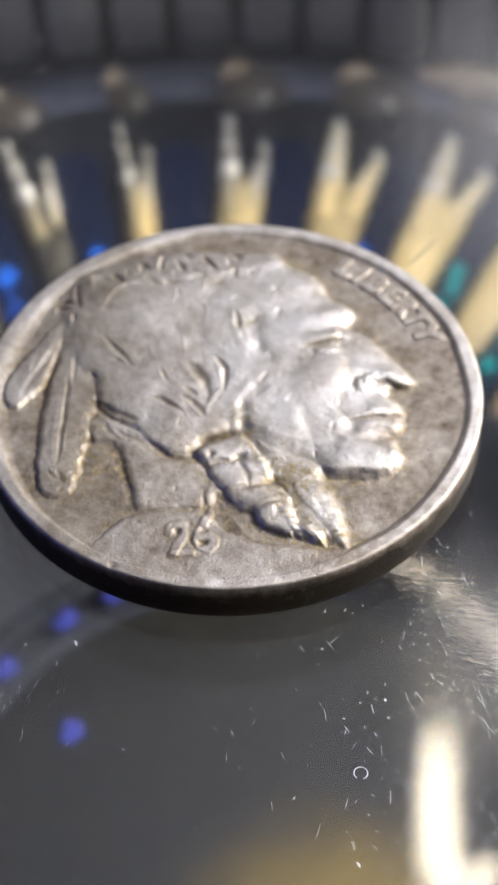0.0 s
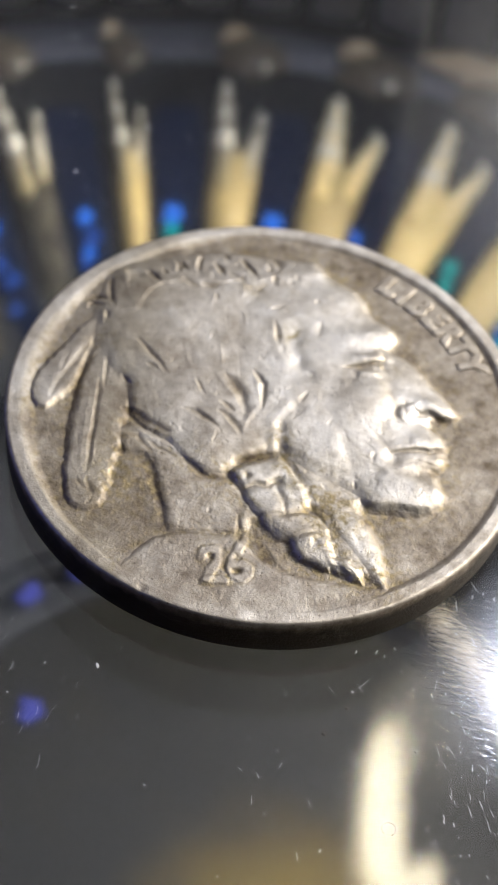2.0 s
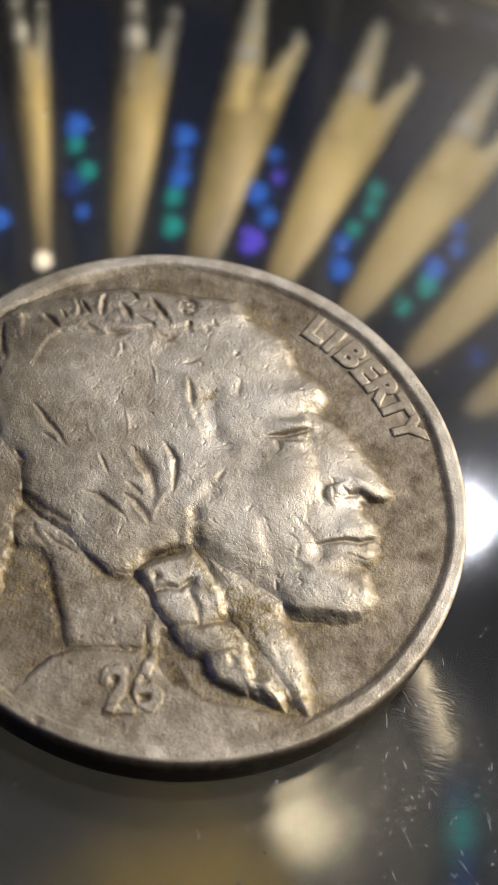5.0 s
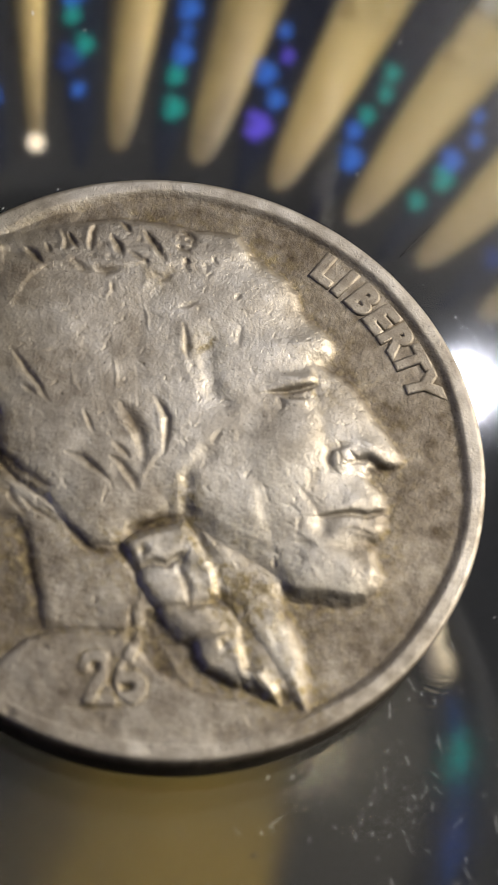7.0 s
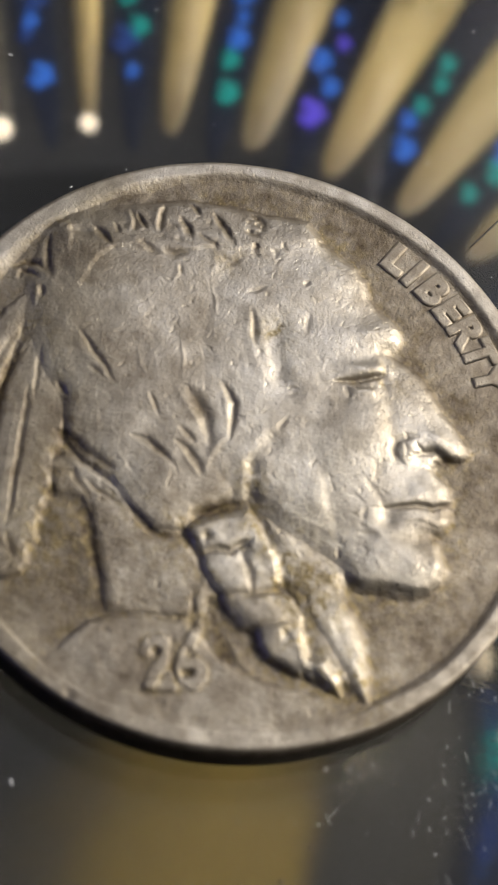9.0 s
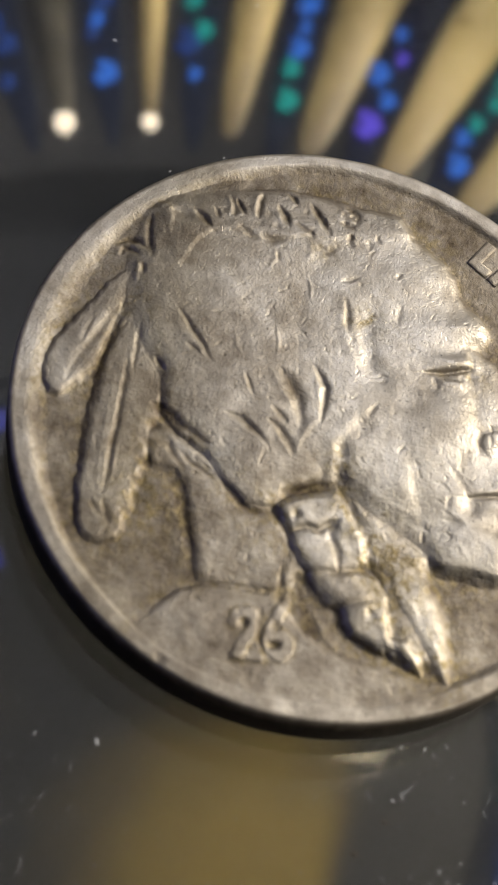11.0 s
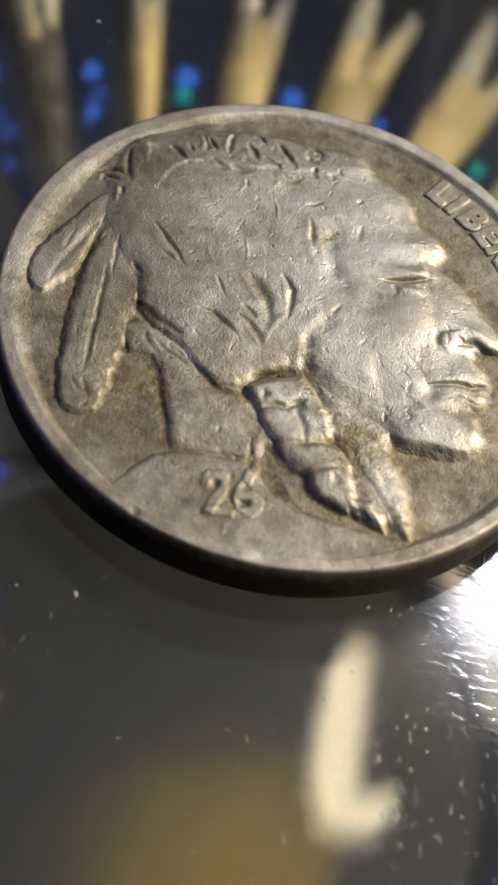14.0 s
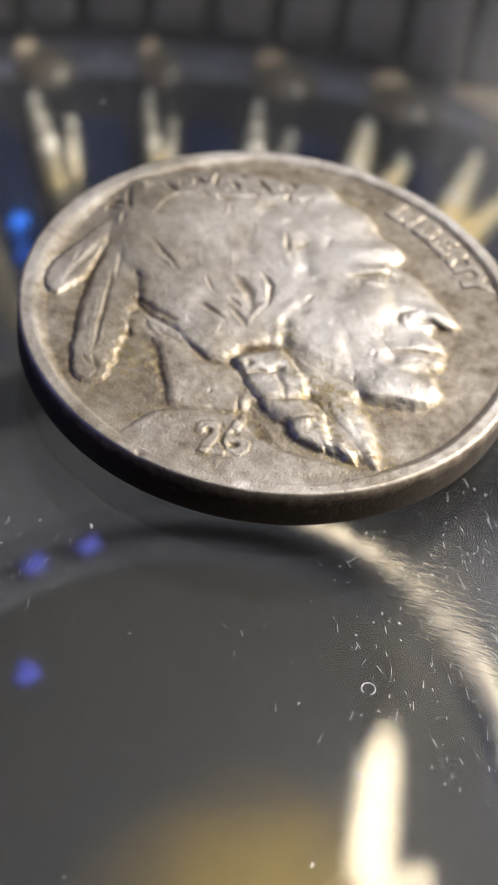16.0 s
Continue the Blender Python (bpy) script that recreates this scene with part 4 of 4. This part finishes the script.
    stroke([(-8.54, 3.36), (-8.46, 3.76), (-8.17, 3.72), (-7.84, 3.55)], 0.11, 0.116)
    stroke([(-8.66, 3.62), (-8.53, 3.27)], 0.09, -0.087)
    stroke([(-7.88, 3.30), (-7.80, 2.91), (-7.72, 2.52)], 0.08, -0.087)
    stroke([(-7.69, 3.32), (-7.58, 2.90)], 0.08, 0.087)
    g = random.Random(8)
    for _ in range(30):
        px = g.uniform(-6.6, 1.0)
        py, a, ln, bend = 8.5 - 0.06 * (px + 0.9) ** 2 - g.uniform(0.15, 1.6), g.gauss(-1.1, 0.5), g.uniform(0.2, 0.5), g.uniform(-0.16, 0.16)
        stroke([(px, py), (px + 0.5 * ln * math.cos(a) - bend * math.sin(a), py + 0.5 * ln * math.sin(a) + bend * math.cos(a)), (px + ln * math.cos(a), py + ln * math.sin(a))],
               g.uniform(0.05, 0.10), g.choice((0.05, 0.035, -0.045, -0.03)))
    # many small nicks from years of handling
    g = random.Random(21)
    for _ in range(560):
        px, py, a, ln = g.uniform(-8.0, 7.5), g.uniform(-8.5, 8.5), g.gauss(-1.0, 0.9), g.uniform(0.10, 0.42)
        bend = g.uniform(-0.1, 0.1)
        stroke([(px, py), (px + 0.5 * ln * math.cos(a) - bend * math.sin(a), py + 0.5 * ln * math.sin(a) + bend * math.cos(a)), (px + ln * math.cos(a), py + ln * math.sin(a))],
               g.uniform(0.03, 0.06), g.choice((0.03, 0.022, 0.016, 0.012, -0.016)))
    # edge of the hair over the neck, and the strands of the nape
    ledge([(-2.94, -3.45), (-2.46, -3.83), (-2.05, -4.03), (-1.55, -4.20), (-0.87, -4.02), (-0.45, -4.25)], 0.6, 0.05, 0.10)
    stroke([(-2.75, -3.68), (-2.40, -3.94), (-2.03, -4.11), (-1.53, -4.27), (-0.86, -4.12), (-0.50, -4.37), (-0.16, -4.67)], 0.14, 0.07)
    stroke([(-5.40, -1.73), (-4.96, -1.92), (-4.56, -2.22), (-3.84, -2.49), (-3.47, -2.58)], 0.14, 0.12)
    stroke([(-5.58, -2.00), (-5.22, -2.44), (-4.64, -2.75), (-3.94, -2.94), (-3.21, -3.25), (-2.78, -3.57)], 0.13, -0.08)
    stroke([(-5.17, -2.99), (-4.79, -3.01), (-4.41, -3.39), (-3.90, -3.85)], 0.11, 0.07)
    stroke([(-4.32, -3.07), (-3.93, -3.36), (-3.64, -3.47), (-3.01, -3.68)], 0.08, 0.06)
    stroke([(-4.86, -3.16), (-4.42, -3.43), (-3.99, -3.79)], 0.11, -0.04)
    stroke([(-3.70, -2.99), (-3.29, -3.23), (-2.93, -3.45)], 0.07, -0.05)
    bulge(*(-5.27, -2.28), 0.2, 0.35, 20, -0.05)
    ledge([(-5.11, -3.95), (-4.54, -3.97), (-4.05, -4.24), (-3.70, -4.68), (-3.39, -5.23), (-3.11, -5.90), (-2.85, -6.61), (-2.62, -7.20)][::-1], 0.5, 0.06, 0.20)
    stroke([(-5.13, -4.00), (-4.55, -4.06), (-4.08, -4.34), (-3.76, -4.74), (-3.45, -5.29), (-3.16, -5.96), (-2.92, -6.63), (-2.69, -7.22)], 0.2, 0.07)
    bulge(*(-4.60, -4.93), 0.45, 0.4, 30, 0.06)
    stroke([(-5.24, -5.68), (-4.80, -5.60), (-4.38, -5.26), (-4.19, -4.80)], 0.12, 0.05)
    # shoulder
    ledge([(-3.94, -9.06), (-3.67, -8.45), (-3.14, -7.82), (-2.55, -7.33), (-1.49, -6.88), (-0.11, -6.53)], 0.6, -0.05, 0.2)
    stroke([(-3.97, -9.07), (-3.73, -8.43), (-3.20, -7.78), (-2.60, -7.27)], 0.14, 0.06)
    # feathers
    stroke([(-7.85, 1.70), (-8.07, 0.74), (-8.36, -0.11), (-8.57, -1.06), (-8.70, -1.85)], 0.14, 0.05)
    stroke([(-8.14, 1.93), (-8.45, 0.77), (-8.75, -0.16), (-8.98, -1.05)], 0.25, -0.03)
    stroke([(-8.62, 0.65), (-8.69, 0.12), (-8.70, -0.39)], 0.08, 0.04)
    stroke([(-7.47, 0.91), (-7.74, 0.23), (-7.82, -0.64), (-7.76, -1.44), (-7.67, -2.17), (-7.60, -2.92), (-7.44, -3.78), (-7.27, -4.63), (-7.07, -5.45)], 0.16, 0.10)
    stroke([(-7.01, -0.43), (-6.87, -1.30), (-6.71, -2.42), (-6.54, -3.52), (-6.42, -4.38), (-6.27, -5.34)], 0.10, 0.075)
    stroke([(-7.05, -0.77), (-6.91, -1.67), (-6.78, -2.69), (-6.62, -3.78), (-6.51, -4.70)], 0.13, -0.03)
    stroke([(-6.44, -3.48), (-6.33, -4.12), (-6.23, -4.65)], 0.07, -0.05)
    stroke([(-7.26, -1.22), (-7.09, -2.35), (-6.92, -3.45), (-6.73, -4.63), (-6.38, -5.49)], 0.10, -0.035)
    stroke([(-7.04, 1.10), (-6.90, 0.16), (-6.69, -0.86)], 0.08, 0.05)
    stroke([(-6.16, -5.63), (-5.93, -6.09), (-5.73, -6.33)], 0.12, 0.07)
    stroke([(-6.58, -5.76), (-6.30, -6.02), (-6.02, -6.15)], 0.09, 0.05)
    stroke([(-6.41, -6.94), (-6.04, -7.07), (-5.68, -7.01), (-5.40, -6.77), (-5.27, -6.32)], 0.10, 0.05)
    for a, b in [(-5.49, -1.78), (-5.46, -2.50), (-5.40, -3.13), (-5.33, -3.84), (-5.37, -4.58), (-5.31, -5.19), (-5.30, -5.76)]:
        stroke([(a + 0.22, b + 0.12), (a, b), (a - 0.28, b + 0.04)], 0.13, 0.07)
    # braid: a flat band, then lobes drawn one under another
    dbraid = raise_to(BRAID_SHAPE, 0.16, 0.42, 0.04, 0.3, 0.14)
    raise_to([(3.2, -6.8), (4.3, -6.95), (5.2, -7.85), (4.5, -7.75), (3.6, -7.5)], 0.19, 0.35, 0.02, 0.3, 0.05)
    on = ease(dbraid, -0.1, 0.2)
    for (px, py), rx, ry, turn in (((0.34, -3.59), 1.35, 0.62, 12), ((0.79, -5.03), 0.85, 0.75, -30), ((1.85, -4.43), 0.62, 0.95, 15), ((2.12, -5.88), 1.35, 0.55, -25), ((3.11, -6.80), 0.95, 0.75, -30), ((4.66, -7.28), 0.6, 0.35, -40)):
        c, s = math.cos(radians(turn)), math.sin(radians(turn))
        u, v = ((x - px) * c + (y - py) * s) / rx, (-(x - px) * s + (y - py) * c) / ry
        h = h + 0.10 * on * np.exp(-(u * u + v * v) ** 2)
    stroke([(-0.82, -3.43), (-0.45, -3.10), (0.14, -2.79), (0.90, -2.40)], 0.15, 0.13)
    stroke([(-0.67, -3.83), (-0.35, -3.48), (0.14, -3.16)], 0.08, 0.03)
    stroke([(-0.08, -4.54), (0.37, -4.25), (0.78, -4.23), (1.01, -3.95), (1.35, -3.64)], 0.11, 0.15)
    for px, py in ((-0.12, -3.94), (3.10, -6.49), (1.20, -3.95)):
        h -= 0.07 * np.exp(-((x - px) ** 2 + (y - py) ** 2) / 0.03)
        tarnish += 0.5 * np.exp(-((x - px) ** 2 + (y - py) ** 2) / 0.04)
    stroke([(1.09, -4.13), (1.35, -4.49), (1.57, -4.92), (1.75, -5.40)], 0.14, 0.11)
    stroke([(0.81, -5.70), (1.31, -5.62), (1.82, -5.42), (2.45, -5.07), (2.65, -4.84)], 0.14, 0.12)
    stroke([(1.85, -6.59), (2.26, -6.46), (2.67, -6.25), (3.10, -5.97)], 0.13, 0.08)
    stroke([(3.55, -6.75), (4.15, -7.12), (4.75, -7.45)], 0.30, -0.12)
    stroke([(-0.52, -4.28), (-0.21, -4.62), (-0.00, -5.12), (0.37, -5.40), (0.85, -5.68)], 0.12, 0.05)
    stroke([(0.99, -6.11), (1.35, -6.35), (1.75, -6.62), (2.11, -6.66), (2.31, -7.06), (2.66, -7.42), (3.26, -7.56), (3.80, -7.69), (4.07, -7.42)], 0.12, 0.06)
    ledge([(3.87, -7.04), (3.72, -6.32), (3.53, -5.72), (2.99, -5.29), (2.52, -5.08)], 0.35, 0.05, 0.10)
    ledge([(2.56, -4.75), (2.31, -4.19), (2.06, -3.78), (1.68, -3.49)], 0.35, 0.05, 0.10)
    # ribbon ends
    stroke([(0.18, -5.26), (0.26, -5.83), (0.29, -6.41), (0.42, -7.05)], 0.15, -0.07)
    stroke([(-0.02, -5.92), (0.15, -6.55), (0.22, -7.09)], 0.10, 0.08)
    stroke([(0.49, -5.88), (0.78, -6.45), (1.13, -7.08), (1.48, -7.59), (1.75, -7.96)], 0.13, 0.11)
    stroke([(1.21, -6.81), (1.54, -7.28), (1.89, -7.65), (2.34, -7.93), (2.94, -8.13), (3.56, -8.05)], 0.14, -0.09)
    stroke([(1.10, -7.32), (1.35, -7.81)], 0.10, 0.07)
    bulge(*(0.92, -7.57), 0.3, 0.5, 15, -0.04)
    # rough skin of the throat
    throat = inside(THROAT_SHAPE, x, y)
    h += ease(throat, -0.35, 0.5) * (0.02 + 0.014 * waves(x, y, 1.3, 52))
    # worn figures of the date
    bulge(*(-1.90, -8.53), 0.75, 0.75, 0, 0.035)
    for line in ([(-2.86, -8.35), (-2.54, -8.82), (-2.07, -9.33)], [(-1.34, -8.07), (-1.73, -7.96), (-2.00, -8.19), (-2.00, -8.57), (-1.66, -8.74), (-1.31, -8.44), (-1.11, -8.79), (-1.16, -9.25)]):
        stroke(line, 0.17, -0.035)
    stroke([(-1.38, -9.55), (-0.79, -9.40), (-0.11, -9.29), (0.71, -8.99)], 0.09, 0.04)
    for line in ([(-1.00, -8.19), (-0.94, -7.83), (-0.62, -7.67), (-0.34, -7.88), (-0.34, -8.29), (-0.55, -8.73), (-0.62, -9.13)], [(-0.66, -9.23), (-0.31, -9.07), (0.07, -9.01)],
                 [(0.40, -6.96), (0.29, -7.38), (0.19, -7.89), (0.22, -8.35), (0.42, -8.70), (0.71, -8.76), (0.90, -8.52), (0.84, -8.24), (0.56, -8.11), (0.34, -8.27)]):
        d, t = along(line, x, y)
        h += 0.034 * ease(0.26 - d + 0.012 * waves(x, y, 0.5, 44), 0.0, 0.14)
        tarnish += 0.5 * np.exp(-((d - 0.25) / 0.1) ** 2)
    for px, py in ((-0.66, -8.11), (0.31, -7.87), (0.48, -8.46), (0.37, -8.51)):
        h -= 0.075 * np.exp(-((x - px) ** 2 + (y - py) ** 2) / 0.016)
        tarnish += 0.6 * np.exp(-((x - px) ** 2 + (y - py) ** 2) / 0.03)
    stroke([(-0.32, -7.41), (-0.22, -7.92), (-0.05, -8.43), (0.20, -8.84)], 0.08, 0.05)
    stroke([(-0.27, -9.47), (-0.02, -9.47), (0.28, -9.27)], 0.10, -0.04)
    stroke([(0.04, -9.45), (0.07, -9.70), (0.06, -9.92)], 0.09, -0.045)
    bulge(*(0.05, -9.76), 0.3, 0.25, 0, -0.02)
    # field and rim
    for px, py, size, much in ((*(3.20, -4.75), 0.9, 0.9), (*(5.9, -6.9), 0.5, 0.5), (*(-5.06, -5.27), 1.4, 0.75), (*(0.30, 3.80), 0.7, 1.0), (*(4.52, 3.27), 0.7, 0.5), (*(7.55, -1.81), 0.6, 0.5),
                               (*(1.79, 8.01), 0.8, 0.45), (*(1.36, -3.10), 0.5, 0.5), (*(-1.88, 6.11), 0.7, 0.5), (*(0.78, -1.52), 0.6, 0.8), (*(-1.09, -5.24), 1.0, 0.3)):
        tarnish += much * np.exp(-((x - px) ** 2 + (y - py) ** 2) / size ** 2)
    inner = 9.86 - 0.50 * ease(-x, 3.0, 8.5) * ease(y, -8.0, -2.0)
    rim = ease(r + 0.05 * waves(x, y, 6.0, 2), inner, 10.26)
    tarnish += 0.2 * ease(r, inner - 0.1, inner + 0.15) * ease(10.2 - r, 0.0, 0.15) * ease(-x, 1.0, 6.0)
    tarnish += 0.12 * np.exp(-((r - 9.8) / 0.3) ** 2)
    low = ease(-y, 6.5, 9.5)
    h = np.maximum(h, (0.145 - 0.03 * low) * rim)
    h = np.maximum(h, 0.085 * low * ease(r, 8.2, 9.9))
    h += 0.010 * waves(x, y, 2.6, 5) + 0.005 * waves(x, y, 1.1, 6) + 0.0018 * waves(x, y, 0.45, 7)
    h -= 0.05 * np.exp(-((x + 2.85) ** 2 + (y + 10.2) ** 2) / 0.05)
    tarnish += 0.12 * ease(0.06 - h, 0.0, 0.05)
    wear = 0.14 + 0.31 * ease(h, 0.03, 0.20) + 0.20 * ease(dface - np.maximum(dhair, 0), -0.6, 1.4) + 0.13 * rim * ease(y, -9.0, 2.0) + 0.06 * rim + 0.22 * ease(throat, -0.1, 0.4) + 0.12 * ease(dbraid, -0.1, 0.2)
    wear = np.clip(wear - 2.4 * np.minimum(cut, 0.16) + 0.13 * waves(x, y, 3.0, 9) + 0.05 * waves(x, y, 0.8, 10), -0.3, 1)
    return FIELD_Z + h, wear, np.clip(tarnish * (0.75 + 0.5 * waves(x, y, 0.5, 41)), 0, 1)


def coin_face(rings=320, steps=1350):
    rr = np.concatenate([np.linspace(0.0, 9.2, rings - 40), np.linspace(9.24, COIN_R - 0.16, 40)])
    aa = np.linspace(0, 2 * np.pi, steps, endpoint=False)
    r, a = np.meshgrid(rr[1:], aa, indexing="ij")
    x, y = np.append(0.0, r * np.cos(a)), np.append(0.0, r * np.sin(a))
    h, wear, tarnish = relief(x, y)
    co = np.stack([x, y, h], 1)
    # rounded shoulder and plain edge down to the foot
    edge = []
    last = h[-steps:]
    for er, ez in ((COIN_R - 0.09, -0.012), (COIN_R - 0.03, -0.05), (COIN_R, -0.13)):
        edge.append(np.stack([er * np.cos(aa), er * np.sin(aa), last + ez], 1))
    for er, ez in ((COIN_R, 1.2), (COIN_R, 0.6), (COIN_R, 0.16), (COIN_R - 0.05, 0.05), (COIN_R - 0.2, 0.012)):
        edge.append(np.stack([er * np.cos(aa), er * np.sin(aa), np.full(steps, ez)], 1))
    co = np.concatenate([co] + edge) * MM
    # Low values put the edge's shade and tarnish into its colour.
    wear = np.concatenate([wear] + [np.full(steps, v) for v in (0.4, 0.3, 0.0, -0.5, -0.55, -0.55, -0.55, -0.55)])
    total = (len(co) - 1) // steps
    j = np.arange(steps)
    nx = (j + 1) % steps
    quads = np.concatenate([np.stack([1 + k * steps + j, 1 + (k + 1) * steps + j, 1 + (k + 1) * steps + nx, 1 + k * steps + nx], 1) for k in range(total - 1)])
    tris = np.stack([np.zeros(steps, int), 1 + j, 1 + nx], 1)
    me = bpy.data.meshes.new("relief_disc")
    me.from_pydata(co.tolist(), [], tris.tolist() + quads.tolist() + [list(range(len(co) - 1, len(co) - 1 - steps, -1))])
    me.attributes.new("wear", "FLOAT", "POINT").data.foreach_set("value", wear.astype(np.float32))
    tarnish = np.append(tarnish, np.zeros(len(co) - len(tarnish)))
    me.attributes.new("tarnish", "FLOAT", "POINT").data.foreach_set("value", tarnish.astype(np.float32))
    me.materials.append(NICKEL)
    me.shade_smooth()
    return me


coin = root("coin", (0, 0, 0), "worn copper-nickel coin with a raised profile head, date and lettering", "coin")
disc = new("relief_disc", coin_face())
disc.parent = coin


def letter(char, x, y, turn, height, z, depth, name, label="", bold=0.0):
    """One raised character with softened edges."""
    cu = bpy.data.curves.new(name, "FONT")
    cu.body, cu.size, cu.align_x, cu.align_y = char, height / 0.7 * MM, "CENTER", "CENTER"
    cu.extrude, cu.bevel_depth, cu.bevel_resolution, cu.offset = depth * MM, 0.10 * MM, 4, bold * MM
    tmp = new(name, cu)
    me = bpy.data.meshes.new_from_object(tmp.evaluated_get(bpy.context.evaluated_depsgraph_get()))
    bpy.data.objects.remove(tmp)
    me.name = name
    me.materials.clear()
    me.materials.append(NICKEL)
    me.attributes.new("wear", "FLOAT", "POINT").data.foreach_set("value", np.full(len(me.vertices), 0.3, np.float32))
    me.attributes.new("tarnish", "FLOAT", "POINT").data.foreach_set("value", np.full(len(me.vertices), 0.08, np.float32))
    ob = new(name, me)
    ob.parent = coin
    ob.matrix_basis = pose(x * MM, y * MM, z * MM, 0, 0, turn)
    return tagged(ob, label) if label else ob


for char, ang in zip("LIBERTY", (65.3, 60.2, 54.6, 48.6, 42.6, 36.6, 30.2)):
    letter(char, 9.14 * math.cos(radians(ang)), 9.14 * math.sin(radians(ang)), ang - 90, 1.08, FIELD_Z - 0.022, 0.004, "letter", "", 0.045)

# ---- lamps above, mirrored in the plate ----
lamp = root("curved_lamp", (0.0, 0.09, TABLE_Z), "small warm curved lamp tube on a thin steel stand", "lamp")
LZ = 60.0 - TABLE_Z / MM
bm = bmesh.new()
sweep(bm, [(x, y - 90, LZ) for x, y in ((10.8, 23.6), (10.9, 21.5), (11.1, 18.5), (11.5, 15.4), (11.9, 12.6), (12.9, 10.8), (14.4, 10.9), (15.8, 12.6))],
      [2.2, 3.0, 3.2, 3.3, 3.3, 3.0, 2.7, 1.8], [1.6] * 8, 12, half=False)
part("tube", bm, TUBE, lamp)
bm = bmesh.new()
sweep(bm, [(0, 0, 0.5), (0, 0, 60), (2, -10, LZ - 8), (10.8, -66.4, LZ + 1.5)], [3, 2.4, 2, 1.6], [1.5, 1.2, 1, 0.8], 8, half=False)
part("arm", bm, STEEL, lamp)
part("base", lathe([(0, 0), (14, 0), (14, 2), (12, 3), (0, 3)], 48), STEEL, lamp)

# ---- dust and scratches on the plate ----
def flecks(name, mat, label, items, rise=0.3):
    """Many thin slivers lying on the glass: (x, y, length, width, turn)."""
    bm = bmesh.new()
    for x, y, ln, w, t in items:
        c, s = math.cos(t), math.sin(t)
        pts = []
        for u, v in ((-0.5, 0.15), (-0.2, -0.5), (0.3, -0.45), (0.5, 0.1), (0.2, 0.5), (-0.3, 0.45)):
            u, v = u * ln, v * w + 0.1 * ln * u * u
            pts.append((x + u * c - v * s, y + u * s + v * c))
        lo = [bm.verts.new((px * MM, py * MM, 0.004 * MM)) for px, py in pts]
        top = bm.verts.new((x * MM, y * MM, (0.005 + rise * w) * MM))
        for i in range(6):
            bm.faces.new((lo[i], lo[(i + 1) % 6], top))
    bmesh.ops.recalc_face_normals(bm, faces=bm.faces)
    ob = tagged(part(name, bm, mat, smooth=False), label, "dust", kind="stuff")
    ob.visible_shadow = False
    return ob


g = random.Random(11)
items = []
while len(items) < 350:
    x, y = g.gauss(12.0, 3.4), g.gauss(-12.5, 4.6)
    if math.hypot(x, y) > 11.0:
        long = g.random() < 0.35
        items.append((x, y, g.uniform(0.2, 0.65) if long else g.uniform(0.06, 0.22), g.uniform(0.013, 0.026) if long else g.uniform(0.016, 0.040), g.gauss(1.95, 0.35)))
while len(items) < 420:
    x, y = g.gauss(-8.0, 5.0), g.gauss(-15.0, 2.4)
    if math.hypot(x, y) > 11.4:
        items.append((x, y, g.uniform(0.15, 0.5), g.uniform(0.008, 0.016), g.gauss(1.5, 0.2)))
flecks("scratches", DUST, "fine pale scratches in the glass plate", items, 0.3)
items = []
while len(items) < 170:
    x, y = g.uniform(-24, 24), g.uniform(-30, 32)
    if math.hypot(x, y) > 11.0:
        s = g.choice((0.03, 0.04, 0.06, 0.1))
        items.append((x, y, s * g.uniform(1, 3), s, g.uniform(0, 3.1)))
while len(items) < 190:
    x, y = g.gauss(8.0, 4.0), g.gauss(-15.0, 2.5)
    if math.hypot(x, y) > 11.6:
        items.append((x, y, g.uniform(0.15, 0.5), g.uniform(0.015, 0.03), g.gauss(2.0, 0.4)))
flecks("dust", DUST, "sparse white dust on the glass plate", items)
items = []
for _ in range(34):
    x, y = g.gauss(6.0, 2.2), g.gauss(-16.0, 2.6)
    if math.hypot(x, y) > 11.6:
        items.append((x, y, g.uniform(0.04, 0.09), g.uniform(0.02, 0.04), g.uniform(0, 3.1)))
items += [(5.52, -12.2, 0.22, 0.13, 0.4), (4.86, -13.46, 0.16, 0.20, 1.2)]
flecks("grit", GRIT, "dark specks of grit on the glass plate", items)
bm = bmesh.new()
sweep(bm, [(7.66 - 0.55 * k, 12.9 - 1.0 * k, 0.05) for k in (0, 0.4, 1.0, 1.6, 2.0)], [0.03, 0.06, 0.07, 0.06, 0.04], [0.03] * 5, 6, half=False)
tagged(part("hair_fibre", bm, HAIR), "short dark fibre lying on the glass", "fibre")
bm = bmesh.new()
sweep(bm, [(7.75 + 0.25 * math.cos(q), -16.62 + 0.25 * math.sin(q), 0.02) for q in (math.radians(k) for k in range(-60, 250, 20))], [0.05] * 16, [0.03] * 16, 6, half=False)
tagged(part("ring_mark", bm, DUST), "tiny pale ring-shaped mark on the glass", "mark")
